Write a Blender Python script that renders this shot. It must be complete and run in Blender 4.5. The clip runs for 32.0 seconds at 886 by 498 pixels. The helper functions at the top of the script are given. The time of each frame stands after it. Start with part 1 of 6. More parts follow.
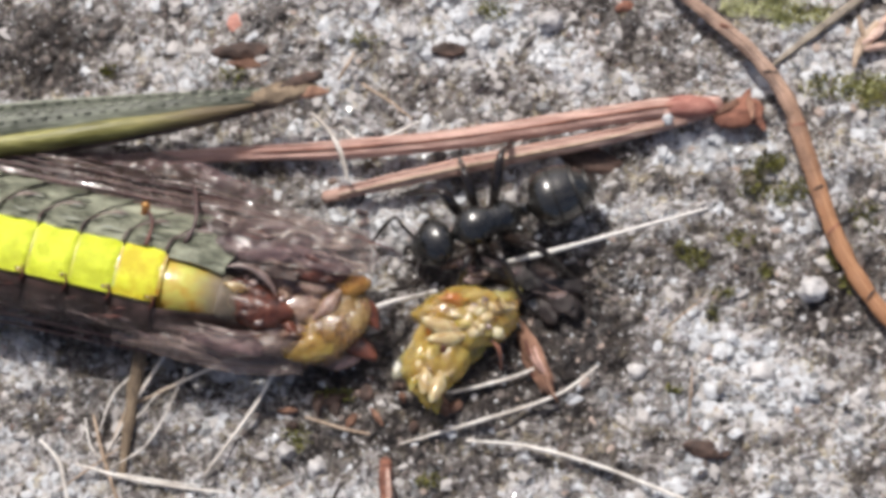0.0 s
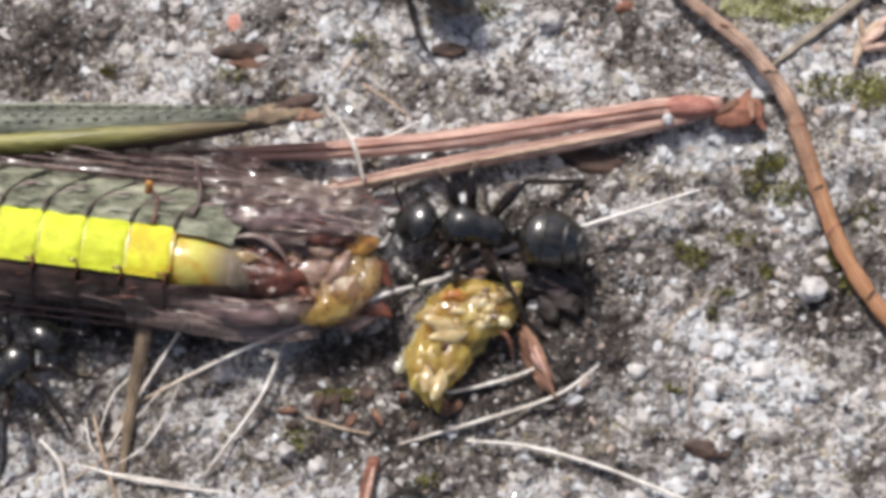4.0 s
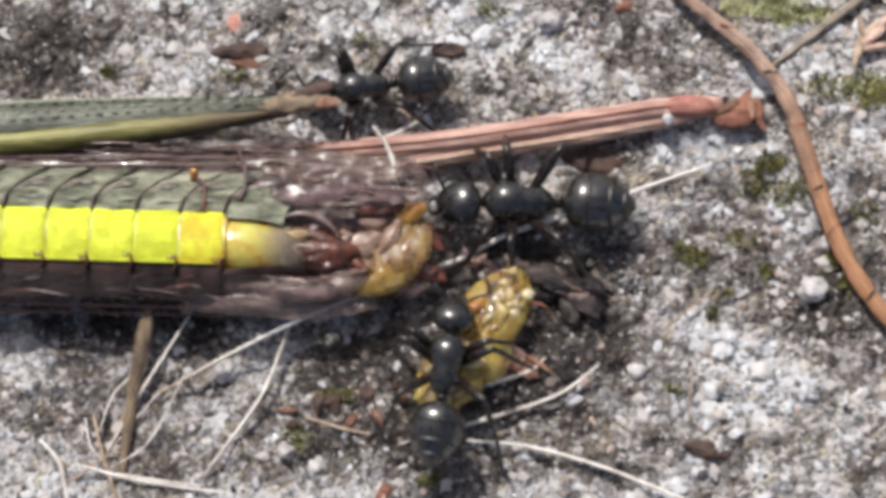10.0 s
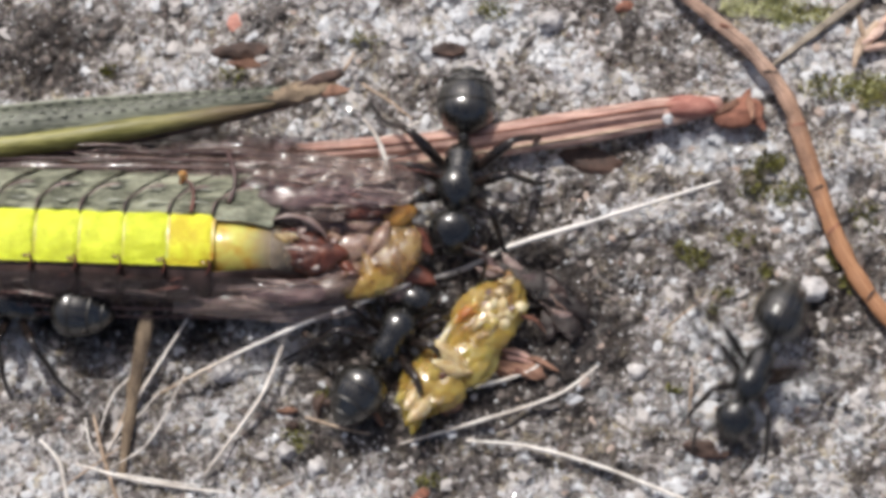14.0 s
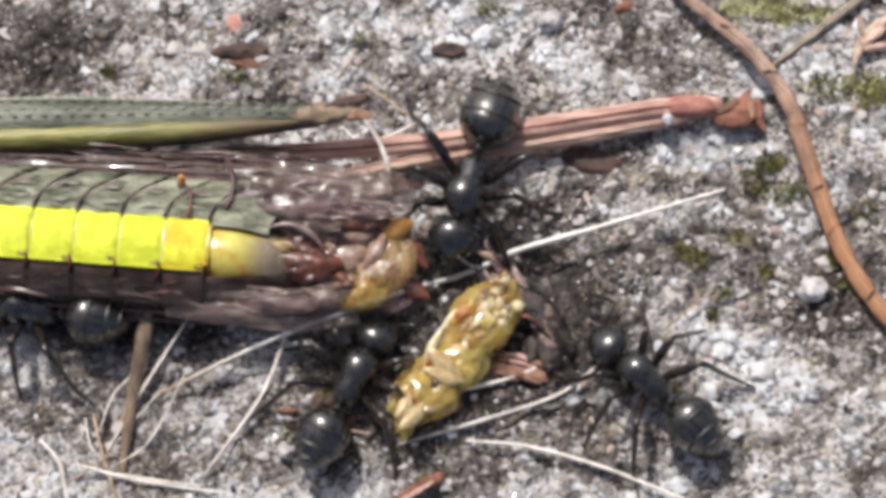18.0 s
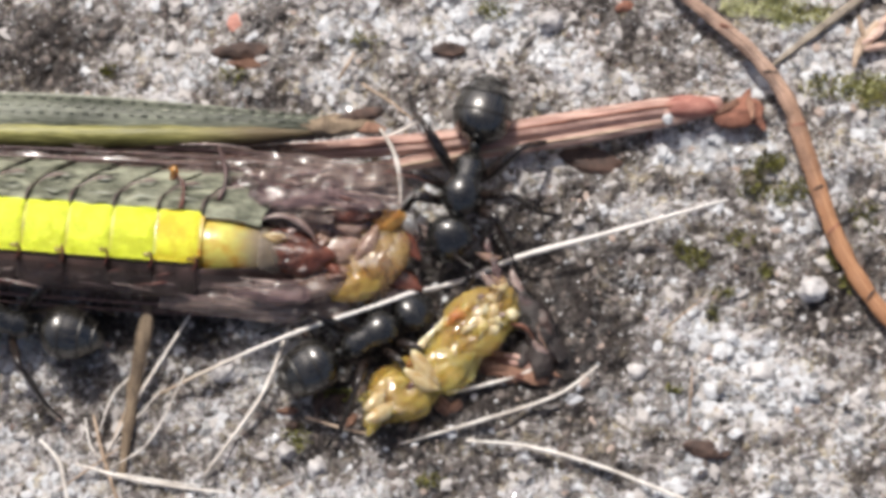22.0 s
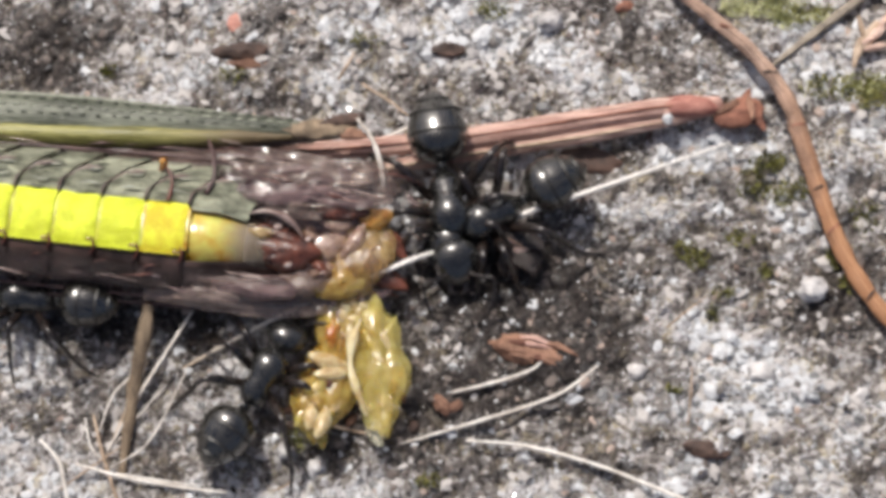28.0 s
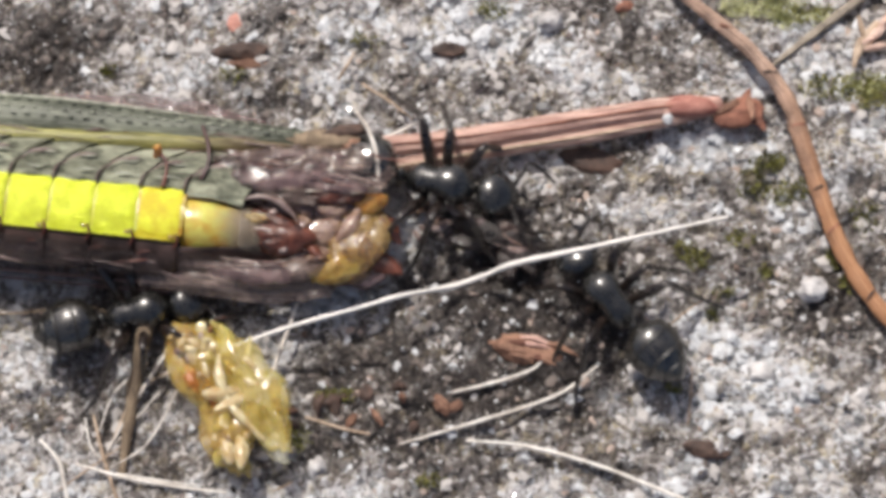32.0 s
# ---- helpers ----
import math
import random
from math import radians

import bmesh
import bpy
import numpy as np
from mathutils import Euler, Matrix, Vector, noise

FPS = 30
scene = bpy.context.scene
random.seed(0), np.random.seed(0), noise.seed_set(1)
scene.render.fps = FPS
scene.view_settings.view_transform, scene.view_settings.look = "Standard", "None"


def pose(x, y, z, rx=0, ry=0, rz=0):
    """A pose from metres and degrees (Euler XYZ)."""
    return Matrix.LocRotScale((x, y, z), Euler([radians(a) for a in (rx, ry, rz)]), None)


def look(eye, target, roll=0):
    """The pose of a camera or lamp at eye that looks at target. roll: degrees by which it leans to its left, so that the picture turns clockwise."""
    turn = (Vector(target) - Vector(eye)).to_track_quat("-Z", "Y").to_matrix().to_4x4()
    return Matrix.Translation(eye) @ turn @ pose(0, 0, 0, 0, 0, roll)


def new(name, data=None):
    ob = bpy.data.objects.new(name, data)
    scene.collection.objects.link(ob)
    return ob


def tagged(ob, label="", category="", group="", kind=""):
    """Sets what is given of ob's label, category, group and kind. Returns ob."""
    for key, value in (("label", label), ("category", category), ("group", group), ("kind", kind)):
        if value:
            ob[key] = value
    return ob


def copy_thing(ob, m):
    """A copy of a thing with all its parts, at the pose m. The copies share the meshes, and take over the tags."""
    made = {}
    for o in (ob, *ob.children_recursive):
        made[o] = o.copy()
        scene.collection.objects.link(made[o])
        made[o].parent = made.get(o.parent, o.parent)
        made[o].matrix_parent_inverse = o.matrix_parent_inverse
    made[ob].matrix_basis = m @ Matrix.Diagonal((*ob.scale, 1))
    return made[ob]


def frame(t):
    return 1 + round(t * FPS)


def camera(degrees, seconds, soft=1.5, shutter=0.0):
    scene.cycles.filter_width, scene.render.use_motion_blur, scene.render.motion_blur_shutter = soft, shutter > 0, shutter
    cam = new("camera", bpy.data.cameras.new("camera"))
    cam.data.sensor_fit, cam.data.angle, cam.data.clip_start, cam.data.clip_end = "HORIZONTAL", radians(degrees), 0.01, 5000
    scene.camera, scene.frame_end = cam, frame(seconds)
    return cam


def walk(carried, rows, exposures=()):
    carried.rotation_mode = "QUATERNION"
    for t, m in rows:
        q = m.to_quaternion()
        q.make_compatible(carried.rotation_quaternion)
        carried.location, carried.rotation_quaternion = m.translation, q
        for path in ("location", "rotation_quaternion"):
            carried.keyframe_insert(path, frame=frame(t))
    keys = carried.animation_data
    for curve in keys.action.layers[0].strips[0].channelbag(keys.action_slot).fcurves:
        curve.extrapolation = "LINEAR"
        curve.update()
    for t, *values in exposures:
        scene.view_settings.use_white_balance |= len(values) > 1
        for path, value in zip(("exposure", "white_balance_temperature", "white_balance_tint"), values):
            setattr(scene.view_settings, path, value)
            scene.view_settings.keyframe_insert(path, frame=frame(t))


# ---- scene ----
MM = 0.001

# ---- camera: close over the ground, standing still ----
cam = camera(19.03, 32.0, soft=4.4, shutter=0.5)
TILT, REACH = radians(18.0), 90 * MM
EYE = (0.0, -REACH * math.sin(TILT), REACH * math.cos(TILT))
walk(cam, [(0.0, look(EYE, (0, 0, 0))), (32.0, look(EYE, (0, 0, 0)))], 
     exposures=[(t, e - 0.21, 6360 if t < 20 else 6480, 10) for t, e in ((0.0, 0.02), (6.0, 0.02), (13.0, 0.0), (14.0, -0.04), (17.0, 0.07), (22.0, 0.13), (25.0, 0.17),
                                                     (28.0, 0.05), (32.0, 0.04))])

# ---- sky and sun ----
SUN_AZ, SUN_EL = 26.0, 56.0        # degrees west of north (+y), degrees up
world = bpy.data.worlds.new("sky")
scene.world = world
world.use_nodes = True
wn = world.node_tree
sky = wn.nodes.new("ShaderNodeTexSky")
sky.sky_type, sky.sun_disc = "NISHITA", False
sky.dust_density, sky.air_density = 6.0, 0.7
sky.sun_elevation, sky.sun_rotation = radians(SUN_EL), radians(-SUN_AZ)
wn.nodes["Background"].inputs["Strength"].default_value = 0.122
wn.links.new(sky.outputs["Color"], wn.nodes["Background"].inputs["Color"])
sun_data = bpy.data.lights.new("sun", "SUN")
sun_data.energy, sun_data.angle, sun_data.color = 3.8, radians(0.6), (1.0, 0.96, 0.9)
sun = new("sun", sun_data)
sun_way = Vector((-math.sin(radians(SUN_AZ)) * math.cos(radians(SUN_EL)),
                  math.cos(radians(SUN_AZ)) * math.cos(radians(SUN_EL)), math.sin(radians(SUN_EL))))
sun.matrix_world = look(sun_way * 2, (0, 0, 0))


# ---- materials ----
def material(name, dark, light, grain=2.0, rough=0.6, bump=0.0, stretch=(1, 1, 1), spec=0.5, metal=0.0, sub=0.0,
             trans=0.0, clear=0.0, coat=0.0, vary=0.15, fine=9.0, sheen=0.0, island=False):
    """Two-scale noise between two colours; grain is in cells per millimetre; clear lets light straight through."""
    m = bpy.data.materials.new(name)
    m.use_nodes = True
    nt = m.node_tree
    nd, ln = nt.nodes, nt.links
    bsdf = nd["Principled BSDF"]
    tc = nd.new("ShaderNodeTexCoord")
    mp = nd.new("ShaderNodeMapping")
    mp.inputs["Scale"].default_value = [1000 * q for q in stretch]
    ln.new(tc.outputs["Object"], mp.inputs["Vector"])
    n1, n2 = nd.new("ShaderNodeTexNoise"), nd.new("ShaderNodeTexNoise")
    n1.inputs["Scale"].default_value, n1.inputs["Detail"].default_value = grain, 5
    n2.inputs["Scale"].default_value, n2.inputs["Detail"].default_value = grain * fine, 3
    for q in (n1, n2):
        ln.new(mp.outputs["Vector"], q.inputs["Vector"])
    mix = nd.new("ShaderNodeMath")
    mix.operation = "MULTIPLY_ADD"
    ln.new(n2.outputs["Fac"], mix.inputs[0])
    mix.inputs[1].default_value = 0.5
    ln.new(n1.outputs["Fac"], mix.inputs[2])
    info = nd.new("ShaderNodeObjectInfo")
    add = nd.new("ShaderNodeMath")
    add.operation = "MULTIPLY_ADD"
    geo = nd.new("ShaderNodeNewGeometry")
    ln.new(geo.outputs["Random Per Island"] if island else info.outputs["Random"], add.inputs[0])
    add.inputs[1].default_value = vary
    ln.new(mix.outputs[0], add.inputs[2])
    ramp = nd.new("ShaderNodeValToRGB")
    ramp.color_ramp.elements[0].position, ramp.color_ramp.elements[1].position = 0.57 + vary / 2, 0.93 + vary / 2
    ramp.color_ramp.elements[0].color, ramp.color_ramp.elements[1].color = (*dark, 1), (*light, 1)
    ln.new(add.outputs[0], ramp.inputs["Fac"])
    ln.new(ramp.outputs["Color"], bsdf.inputs["Base Color"])
    rr = nd.new("ShaderNodeMapRange")
    rr.inputs["To Min"].default_value, rr.inputs["To Max"].default_value = max(0.03, rough - 0.12), min(1, rough + 0.15)
    ln.new(n1.outputs["Fac"], rr.inputs["Value"])
    ln.new(rr.outputs["Result"], bsdf.inputs["Roughness"])
    bsdf.inputs["Specular IOR Level"].default_value = spec
    bsdf.inputs["Metallic"].default_value = metal
    bsdf.inputs["Coat Weight"].default_value = coat
    bsdf.inputs["Coat Roughness"].default_value = 0.08
    bsdf.inputs["Sheen Weight"].default_value = sheen
    bsdf.inputs["Sheen Roughness"].default_value = 0.4
    bsdf.inputs["Transmission Weight"].default_value = trans
    bsdf.inputs["Subsurface Weight"].default_value = sub
    bsdf.inputs["Subsurface Radius"].default_value = (1.0, 0.8, 0.3)
    bsdf.inputs["Subsurface Scale"].default_value = 0.6 * MM
    if bump:
        bp = nd.new("ShaderNodeBump")
        bp.inputs["Strength"].default_value, bp.inputs["Distance"].default_value = 1.0, bump * MM
        ln.new(mix.outputs[0], bp.inputs["Height"])
        ln.new(bp.outputs["Normal"], bsdf.inputs["Normal"])
    if clear:
        tr, ms = nd.new("ShaderNodeBsdfTransparent"), nd.new("ShaderNodeMixShader")
        ms.inputs[0].default_value = clear
        ln.new(bsdf.outputs[0], ms.inputs[1])
        ln.new(tr.outputs[0], ms.inputs[2])
        ln.new(ms.outputs[0], nd["Material Output"].inputs["Surface"])
    return m


def fade(m, colour, x0, x1):
    """Lets a material change to another colour along the length of its thing, with an uneven border."""
    nd, ln = m.node_tree.nodes, m.node_tree.links
    ramp = next(n for n in nd if n.bl_idname == "ShaderNodeValToRGB")
    tc = next(n for n in nd if n.bl_idname == "ShaderNodeTexCoord")
    noi = next(n for n in nd if n.bl_idname == "ShaderNodeTexNoise")
    xyz, wave, how, mix = nd.new("ShaderNodeSeparateXYZ"), nd.new("ShaderNodeMath"), nd.new("ShaderNodeMapRange"), nd.new("ShaderNodeMix")
    ln.new(tc.outputs["Object"], xyz.inputs[0])
    wave.operation = "MULTIPLY_ADD"
    ln.new(noi.outputs["Fac"], wave.inputs[0])
    wave.inputs[1].default_value = 1.6 * MM
    ln.new(xyz.outputs["X"], wave.inputs[2])
    how.interpolation_type = "SMOOTHSTEP"
    how.inputs["From Min"].default_value, how.inputs["From Max"].default_value = (x0 + 0.8) * MM, (x1 + 0.8) * MM
    ln.new(wave.outputs[0], how.inputs["Value"])
    mix.data_type = "RGBA"
    ln.new(how.outputs["Result"], mix.inputs["Factor"])
    ln.new(ramp.outputs["Color"], mix.inputs["A"])
    mix.inputs["B"].default_value = (*colour, 1)
    ln.new(mix.outputs["Result"], nd["Principled BSDF"].inputs["Base Color"])
    return m


M = {}
M["quartz"] = material("quartz", (0.23, 0.23, 0.232), (0.70, 0.71, 0.725), 2.5, 0.30, 0.03, vary=0.8, coat=0.12, clear=0.22, island=True)
M["quartz_pebble"] = material("quartz_pebble", (0.23, 0.23, 0.232), (0.70, 0.71, 0.725), 2.5, 0.30, 0.03, vary=0.8, coat=0.12, clear=0.22)
M["pebble"] = material("pale_pebble", (0.30, 0.28, 0.275), (0.66, 0.64, 0.63), 1.2, 0.4, 0.04, coat=0.1)
M["sand"] = material("grey_sand", (0.13, 0.115, 0.105), (0.46, 0.43, 0.41), 2.5, 0.5, 0.03, vary=0.6, island=True)
M["sand_pebble"] = material("grey_pebble", (0.13, 0.115, 0.105), (0.46, 0.43, 0.41), 2.5, 0.5, 0.03, vary=0.6)
M["grit"] = material("dark_grit", (0.03, 0.024, 0.021), (0.15, 0.12, 0.105), 2.5, 0.6, 0.03, vary=0.6, island=True)
M["grit_crumb"] = material("dark_crumb", (0.03, 0.024, 0.021), (0.15, 0.12, 0.105), 2.5, 0.6, 0.03, vary=0.6)
M["tan"] = material("tan_grit", (0.13, 0.085, 0.065), (0.40, 0.31, 0.26), 2.5, 0.55, 0.03, vary=0.6, island=True)
M["moss"] = material("moss", (0.09, 0.088, 0.018), (0.30, 0.29, 0.08), 2.5, 0.8, 0.03)
M["moss_pale"] = material("yellow_moss", (0.15, 0.145, 0.035), (0.46, 0.44, 0.16), 2.5, 0.8, 0.03)
M["lichen"] = material("pale_lichen", (0.42, 0.43, 0.20), (0.78, 0.78, 0.52), 2.0, 0.85, 0.04)
M["needle"] = material("dry_needle", (0.33, 0.17, 0.135), (0.70, 0.46, 0.38), 1.6, 0.5, 0.05, stretch=(0.16, 3, 3))
M["needle_pale"] = material("dry_needle_pale", (0.40, 0.23, 0.18), (0.76, 0.56, 0.46), 1.6, 0.5, 0.05, stretch=(0.16, 3, 3))
M["needle_red"] = material("red_needle_base", (0.30, 0.10, 0.075), (0.64, 0.32, 0.25), 1.8, 0.5, 0.08, stretch=(0.4, 2, 2))
M["sheath"] = material("needle_sheath", (0.10, 0.036, 0.024), (0.36, 0.155, 0.10), 2.0, 0.7, 0.08, stretch=(0.5, 2, 2))
M["stem"] = fade(material("brown_stem", (0.15, 0.095, 0.07), (0.44, 0.30, 0.23), 1.4, 0.6, 0.08), (0.36, 0.175, 0.085), 3.2, 5.5)
M["stem_light"] = fade(material("stem_fibre", (0.22, 0.13, 0.09), (0.52, 0.36, 0.27), 1.5, 0.55, 0.05), (0.46, 0.24, 0.12), 3.2, 5.5)
M["straw"] = material("pale_straw", (0.48, 0.42, 0.36), (0.86, 0.82, 0.76), 1.2, 0.45, 0.02)
M["long_straw"] = fade(material("bleached_straw", (0.36, 0.26, 0.18), (0.68, 0.57, 0.44), 1.0, 0.42, 0.03), (0.84, 0.80, 0.75), 0.8, 4.5)
M["straw_tan"] = material("tan_straw", (0.24, 0.16, 0.10), (0.55, 0.42, 0.31), 1.2, 0.5, 0.02)
M["straw_grey"] = material("grey_straw", (0.13, 0.105, 0.08), (0.40, 0.34, 0.27), 1.4, 0.7, 0.08)
M["twig"] = material("grey_twig", (0.10, 0.07, 0.045), (0.32, 0.24, 0.16), 1.2, 0.8, 0.05, stretch=(2, 0.6, 2))
M["bark"] = material("bark_flake", (0.11, 0.05, 0.03), (0.38, 0.21, 0.14), 1.5, 0.75, 0.06)
M["dark_bark"] = material("dark_bark", (0.03, 0.018, 0.014), (0.13, 0.075, 0.055), 1.5, 0.7, 0.06)
M["ant"] = material("ant_black", (0.007, 0.007, 0.007), (0.024, 0.023, 0.021), 3.0, 0.26, 0.006, vary=0.0, coat=0.8, spec=0.7)
M["ant_gaster"] = material("ant_gaster", (0.006, 0.0055, 0.0045), (0.026, 0.023, 0.018), 3.0, 0.27, 0.004, vary=0.0, stretch=(0.4, 1.5, 1.5), spec=0.9, coat=1.0)
M["ant_leg"] = material("ant_leg", (0.008, 0.006, 0.005), (0.028, 0.019, 0.016), 4.0, 0.28, 0.0, vary=0.0, spec=0.6, coat=0.4)
M["ant_eye"] = material("ant_eye", (0.004, 0.004, 0.004), (0.01, 0.01, 0.01), 4.0, 0.12, 0.0, vary=0.0)
M["ant_band"] = material("gaster_band", (0.008, 0.007, 0.006), (0.024, 0.021, 0.017), 6.0, 0.45, 0.0, vary=0.0, spec=0.5)
M["yellow"] = material("yellow_green_cuticle", (0.53, 0.58, 0.014), (0.80, 0.88, 0.05), 1.8, 0.40, 0.10, sub=0.15, vary=0.06, spec=0.4)
M["yellow_warm"] = material("amber_yellow_cuticle", (0.60, 0.48, 0.013), (0.80, 0.84, 0.045), 1.8, 0.40, 0.10, sub=0.15, spec=0.4)
M["lilac"] = material("lilac_membrane", (0.060, 0.033, 0.033), (0.26, 0.17, 0.165), 1.0, 0.20, 0.12, stretch=(0.3, 1.5, 1), coat=0.6, clear=0.38, fine=4.0)
M["joint"] = material("joint_skin", (0.40, 0.36, 0.03), (0.70, 0.72, 0.08), 2.0, 0.35, 0.03)
M["scrap"] = material("dark_wet_skin", (0.008, 0.006, 0.005), (0.038, 0.026, 0.023), 1.3, 0.28, 0.14, coat=0.2, clear=0.10)
M["yellow_fade"] = material("greenish_amber_cuticle", (0.54, 0.28, 0.03), (0.64, 0.68, 0.16), 1.0, 0.28, 0.06, sub=0.2, coat=0.3, fine=3.0)
fade(M["yellow_fade"], (0.27, 0.21, 0.14), 1.0, 2.2)
M["flank"] = material("grey_green_cuticle", (0.060, 0.064, 0.040), (0.40, 0.41, 0.30), 2.2, 0.40, 0.12, spec=0.4, stretch=(0.5, 1.6, 1.4))
M["belly"] = material("dark_brown_cuticle", (0.026, 0.016, 0.013), (0.11, 0.068, 0.056), 1.2, 0.32, 0.08)
M["collar"] = material("clear_grey_collar", (0.13, 0.08, 0.05), (0.34, 0.28, 0.20), 1.4, 0.2, 0.08, coat=0.6, clear=0.5)
M["seam"] = material("red_brown_seam", (0.08, 0.022, 0.018), (0.18, 0.06, 0.04), 2.0, 0.4, 0.0)
M["tip"] = material("dark_red_tip", (0.022, 0.008, 0.006), (0.17, 0.055, 0.032), 1.8, 0.22, 0.04, coat=0.4)
M["wing"] = material("wing_membrane", (0.060, 0.038, 0.032), (0.225, 0.16, 0.135), 0.8, 0.24, 0.10, stretch=(0.18, 1.8, 1), clear=0.45, coat=0.4, fine=4.0)
M["wing_pale"] = material("pale_wing_membrane", (0.115, 0.078, 0.066), (0.42, 0.32, 0.27), 0.8, 0.22, 0.08, stretch=(0.3, 1.6, 1), clear=0.48, coat=0.5, fine=4.0)
M["flesh"] = material("pinkish_wet_flesh", (0.15, 0.07, 0.05), (0.50, 0.35, 0.27), 1.4, 0.16, 0.08, sub=0.2, coat=0.8, clear=0.2)
M["vein"] = material("wing_vein", (0.05, 0.025, 0.025), (0.14, 0.08, 0.075), 2.0, 0.4, 0.0)
M["rim"] = material("pale_membrane", (0.20, 0.13, 0.115), (0.50, 0.40, 0.36), 1.5, 0.15, 0.0, clear=0.2, coat=0.5)
M["orange"] = material("orange_tissue", (0.40, 0.12, 0.016), (0.66, 0.36, 0.09), 1.2, 0.2, 0.04, sub=0.3, coat=0.6, clear=0.2)
M["amber"] = material("amber_tissue", (0.20, 0.085, 0.026), (0.56, 0.40, 0.17), 0.9, 0.16, 0.06, sub=0.3, coat=0.8, clear=0.48)
M["jelly"] = material("yellow_tissue", (0.44, 0.23, 0.035), (0.76, 0.58, 0.16), 0.6, 0.13, 0.05, sub=0.4, coat=1.0, clear=0.56, vary=0.0, fine=5.0)
M["jelly_clear"] = material("clear_yellow_tissue", (0.54, 0.37, 0.055), (0.84, 0.73, 0.25), 0.6, 0.12, 0.05, sub=0.4, coat=1.0, clear=0.64, vary=0.0, fine=5.0)
M["film"] = material("clear_film", (0.30, 0.28, 0.18), (0.62, 0.60, 0.46), 1.5, 0.12, 0.06, coat=1.0, clear=0.6)
M["jelly_pale"] = material("pale_tissue", (0.46, 0.30, 0.12), (0.82, 0.73, 0.46), 0.8, 0.14, 0.05, sub=0.3, coat=0.9, clear=0.22, vary=0.0, fine=5.0)
M["femur"] = material("grey_green_femur", (0.05, 0.056, 0.038), (0.24, 0.255, 0.19), 1.1, 0.4, 0.08, stretch=(0.25, 1.4, 1), spec=0.4)
M["olive"] = fade(material("olive_keel", (0.12, 0.112, 0.03), (0.40, 0.38, 0.13), 0.8, 0.4, 0.06, stretch=(0.2, 1.5, 1), spec=0.4), (0.13, 0.095, 0.05), -7.0, -2.5)
M["dash"] = material("pale_dash", (0.20, 0.21, 0.16), (0.42, 0.43, 0.35), 3.0, 0.4, 0.0)
M["spot"] = material("dark_spot", (0.03, 0.034, 0.026), (0.09, 0.10, 0.075), 3.0, 0.4, 0.0)


# ---- mesh helpers, all in millimetres ----
def finish(name, bm, mat, smooth=True):
    for v in bm.verts:
        v.co *= MM
    me = bpy.data.meshes.new(name)
    bmesh.ops.recalc_face_normals(bm, faces=bm.faces[:])
    for f in bm.faces:
        f.smooth = smooth
    bm.to_mesh(me)
    bm.free()
    me.materials.append(mat)
    return me


def part(name, bm, mat, parent=None, label="", smooth=True, place=None):
    ob = new(name, finish(name, bm, mat, smooth))
    if parent is not None:
        ob.parent = parent
    if place is not None:
        ob.matrix_basis = place
    if label:
        ob["label"] = label
    return ob


def at(x, y, z=0.0, rx=0, ry=0, rz=0):
    return pose(x * MM, y * MM, z * MM, rx, ry, rz)


def glide(points, steps=6):
    """A smooth line through the points."""
    p = [Vector(q) for q in points]
    p = [2 * p[0] - p[1]] + p + [2 * p[-1] - p[-2]]
    out = []
    for i in range(1, len(p) - 2):
        for k in range(steps):
            t = k / steps
            a, b, c, d = p[i - 1], p[i], p[i + 1], p[i + 2]
            out.append(0.5 * ((2 * b) + (c - a) * t + (2 * a - 5 * b + 4 * c - d) * t * t + (3 * b - a - 3 * c + d) * t ** 3))
    out.append(p[-2])
    return out


def tube(points, radii, sides=8, steps=6, flat=1.0, bm=None, wobble=0.0, seed=0):
    """A round-ended stalk along a smooth line; radii are spread evenly over it; flat squeezes it upright."""
    bm = bm or bmesh.new()
    line = glide(points, steps)
    n = len(line)
    rings = []
    side = None
    for i, p in enumerate(line):
        t = (line[min(i + 1, n - 1)] - line[max(i - 1, 0)]).normalized()
        if side is None:
            side = t.cross(Vector((0, 0, 1)))
            if side.length < 0.1:
                side = t.cross(Vector((0, 1, 0)))
        side = (side - t * side.dot(t)).normalized()
        up = side.cross(t)
        f = i / (n - 1) * (len(radii) - 1)
        k = min(int(f), len(radii) - 2)
        r = radii[k] + (radii[k + 1] - radii[k]) * (f - k)
        if wobble:
            r *= 1 + wobble * noise.noise(p * 1.7 + Vector((seed, 0, 0)))
        rings.append([bm.verts.new(p + side * (r * math.cos(a)) + up * (r * flat * math.sin(a)))
                      for a in (math.tau * j / sides for j in range(sides))])
    for a, b in zip(rings, rings[1:]):
        for j in range(sides):
            bm.faces.new((a[j], a[(j + 1) % sides], b[(j + 1) % sides], b[j]))
    for ring, p, q in ((rings[0], line[0], line[1]), (rings[-1], line[-1], line[-2])):
        tip = bm.verts.new(p + (p - q).normalized() * (ring[0].co - p).length * 0.5)
        for j in range(sides):
            bm.faces.new((ring[j], ring[(j + 1) % sides], tip))
    return bm


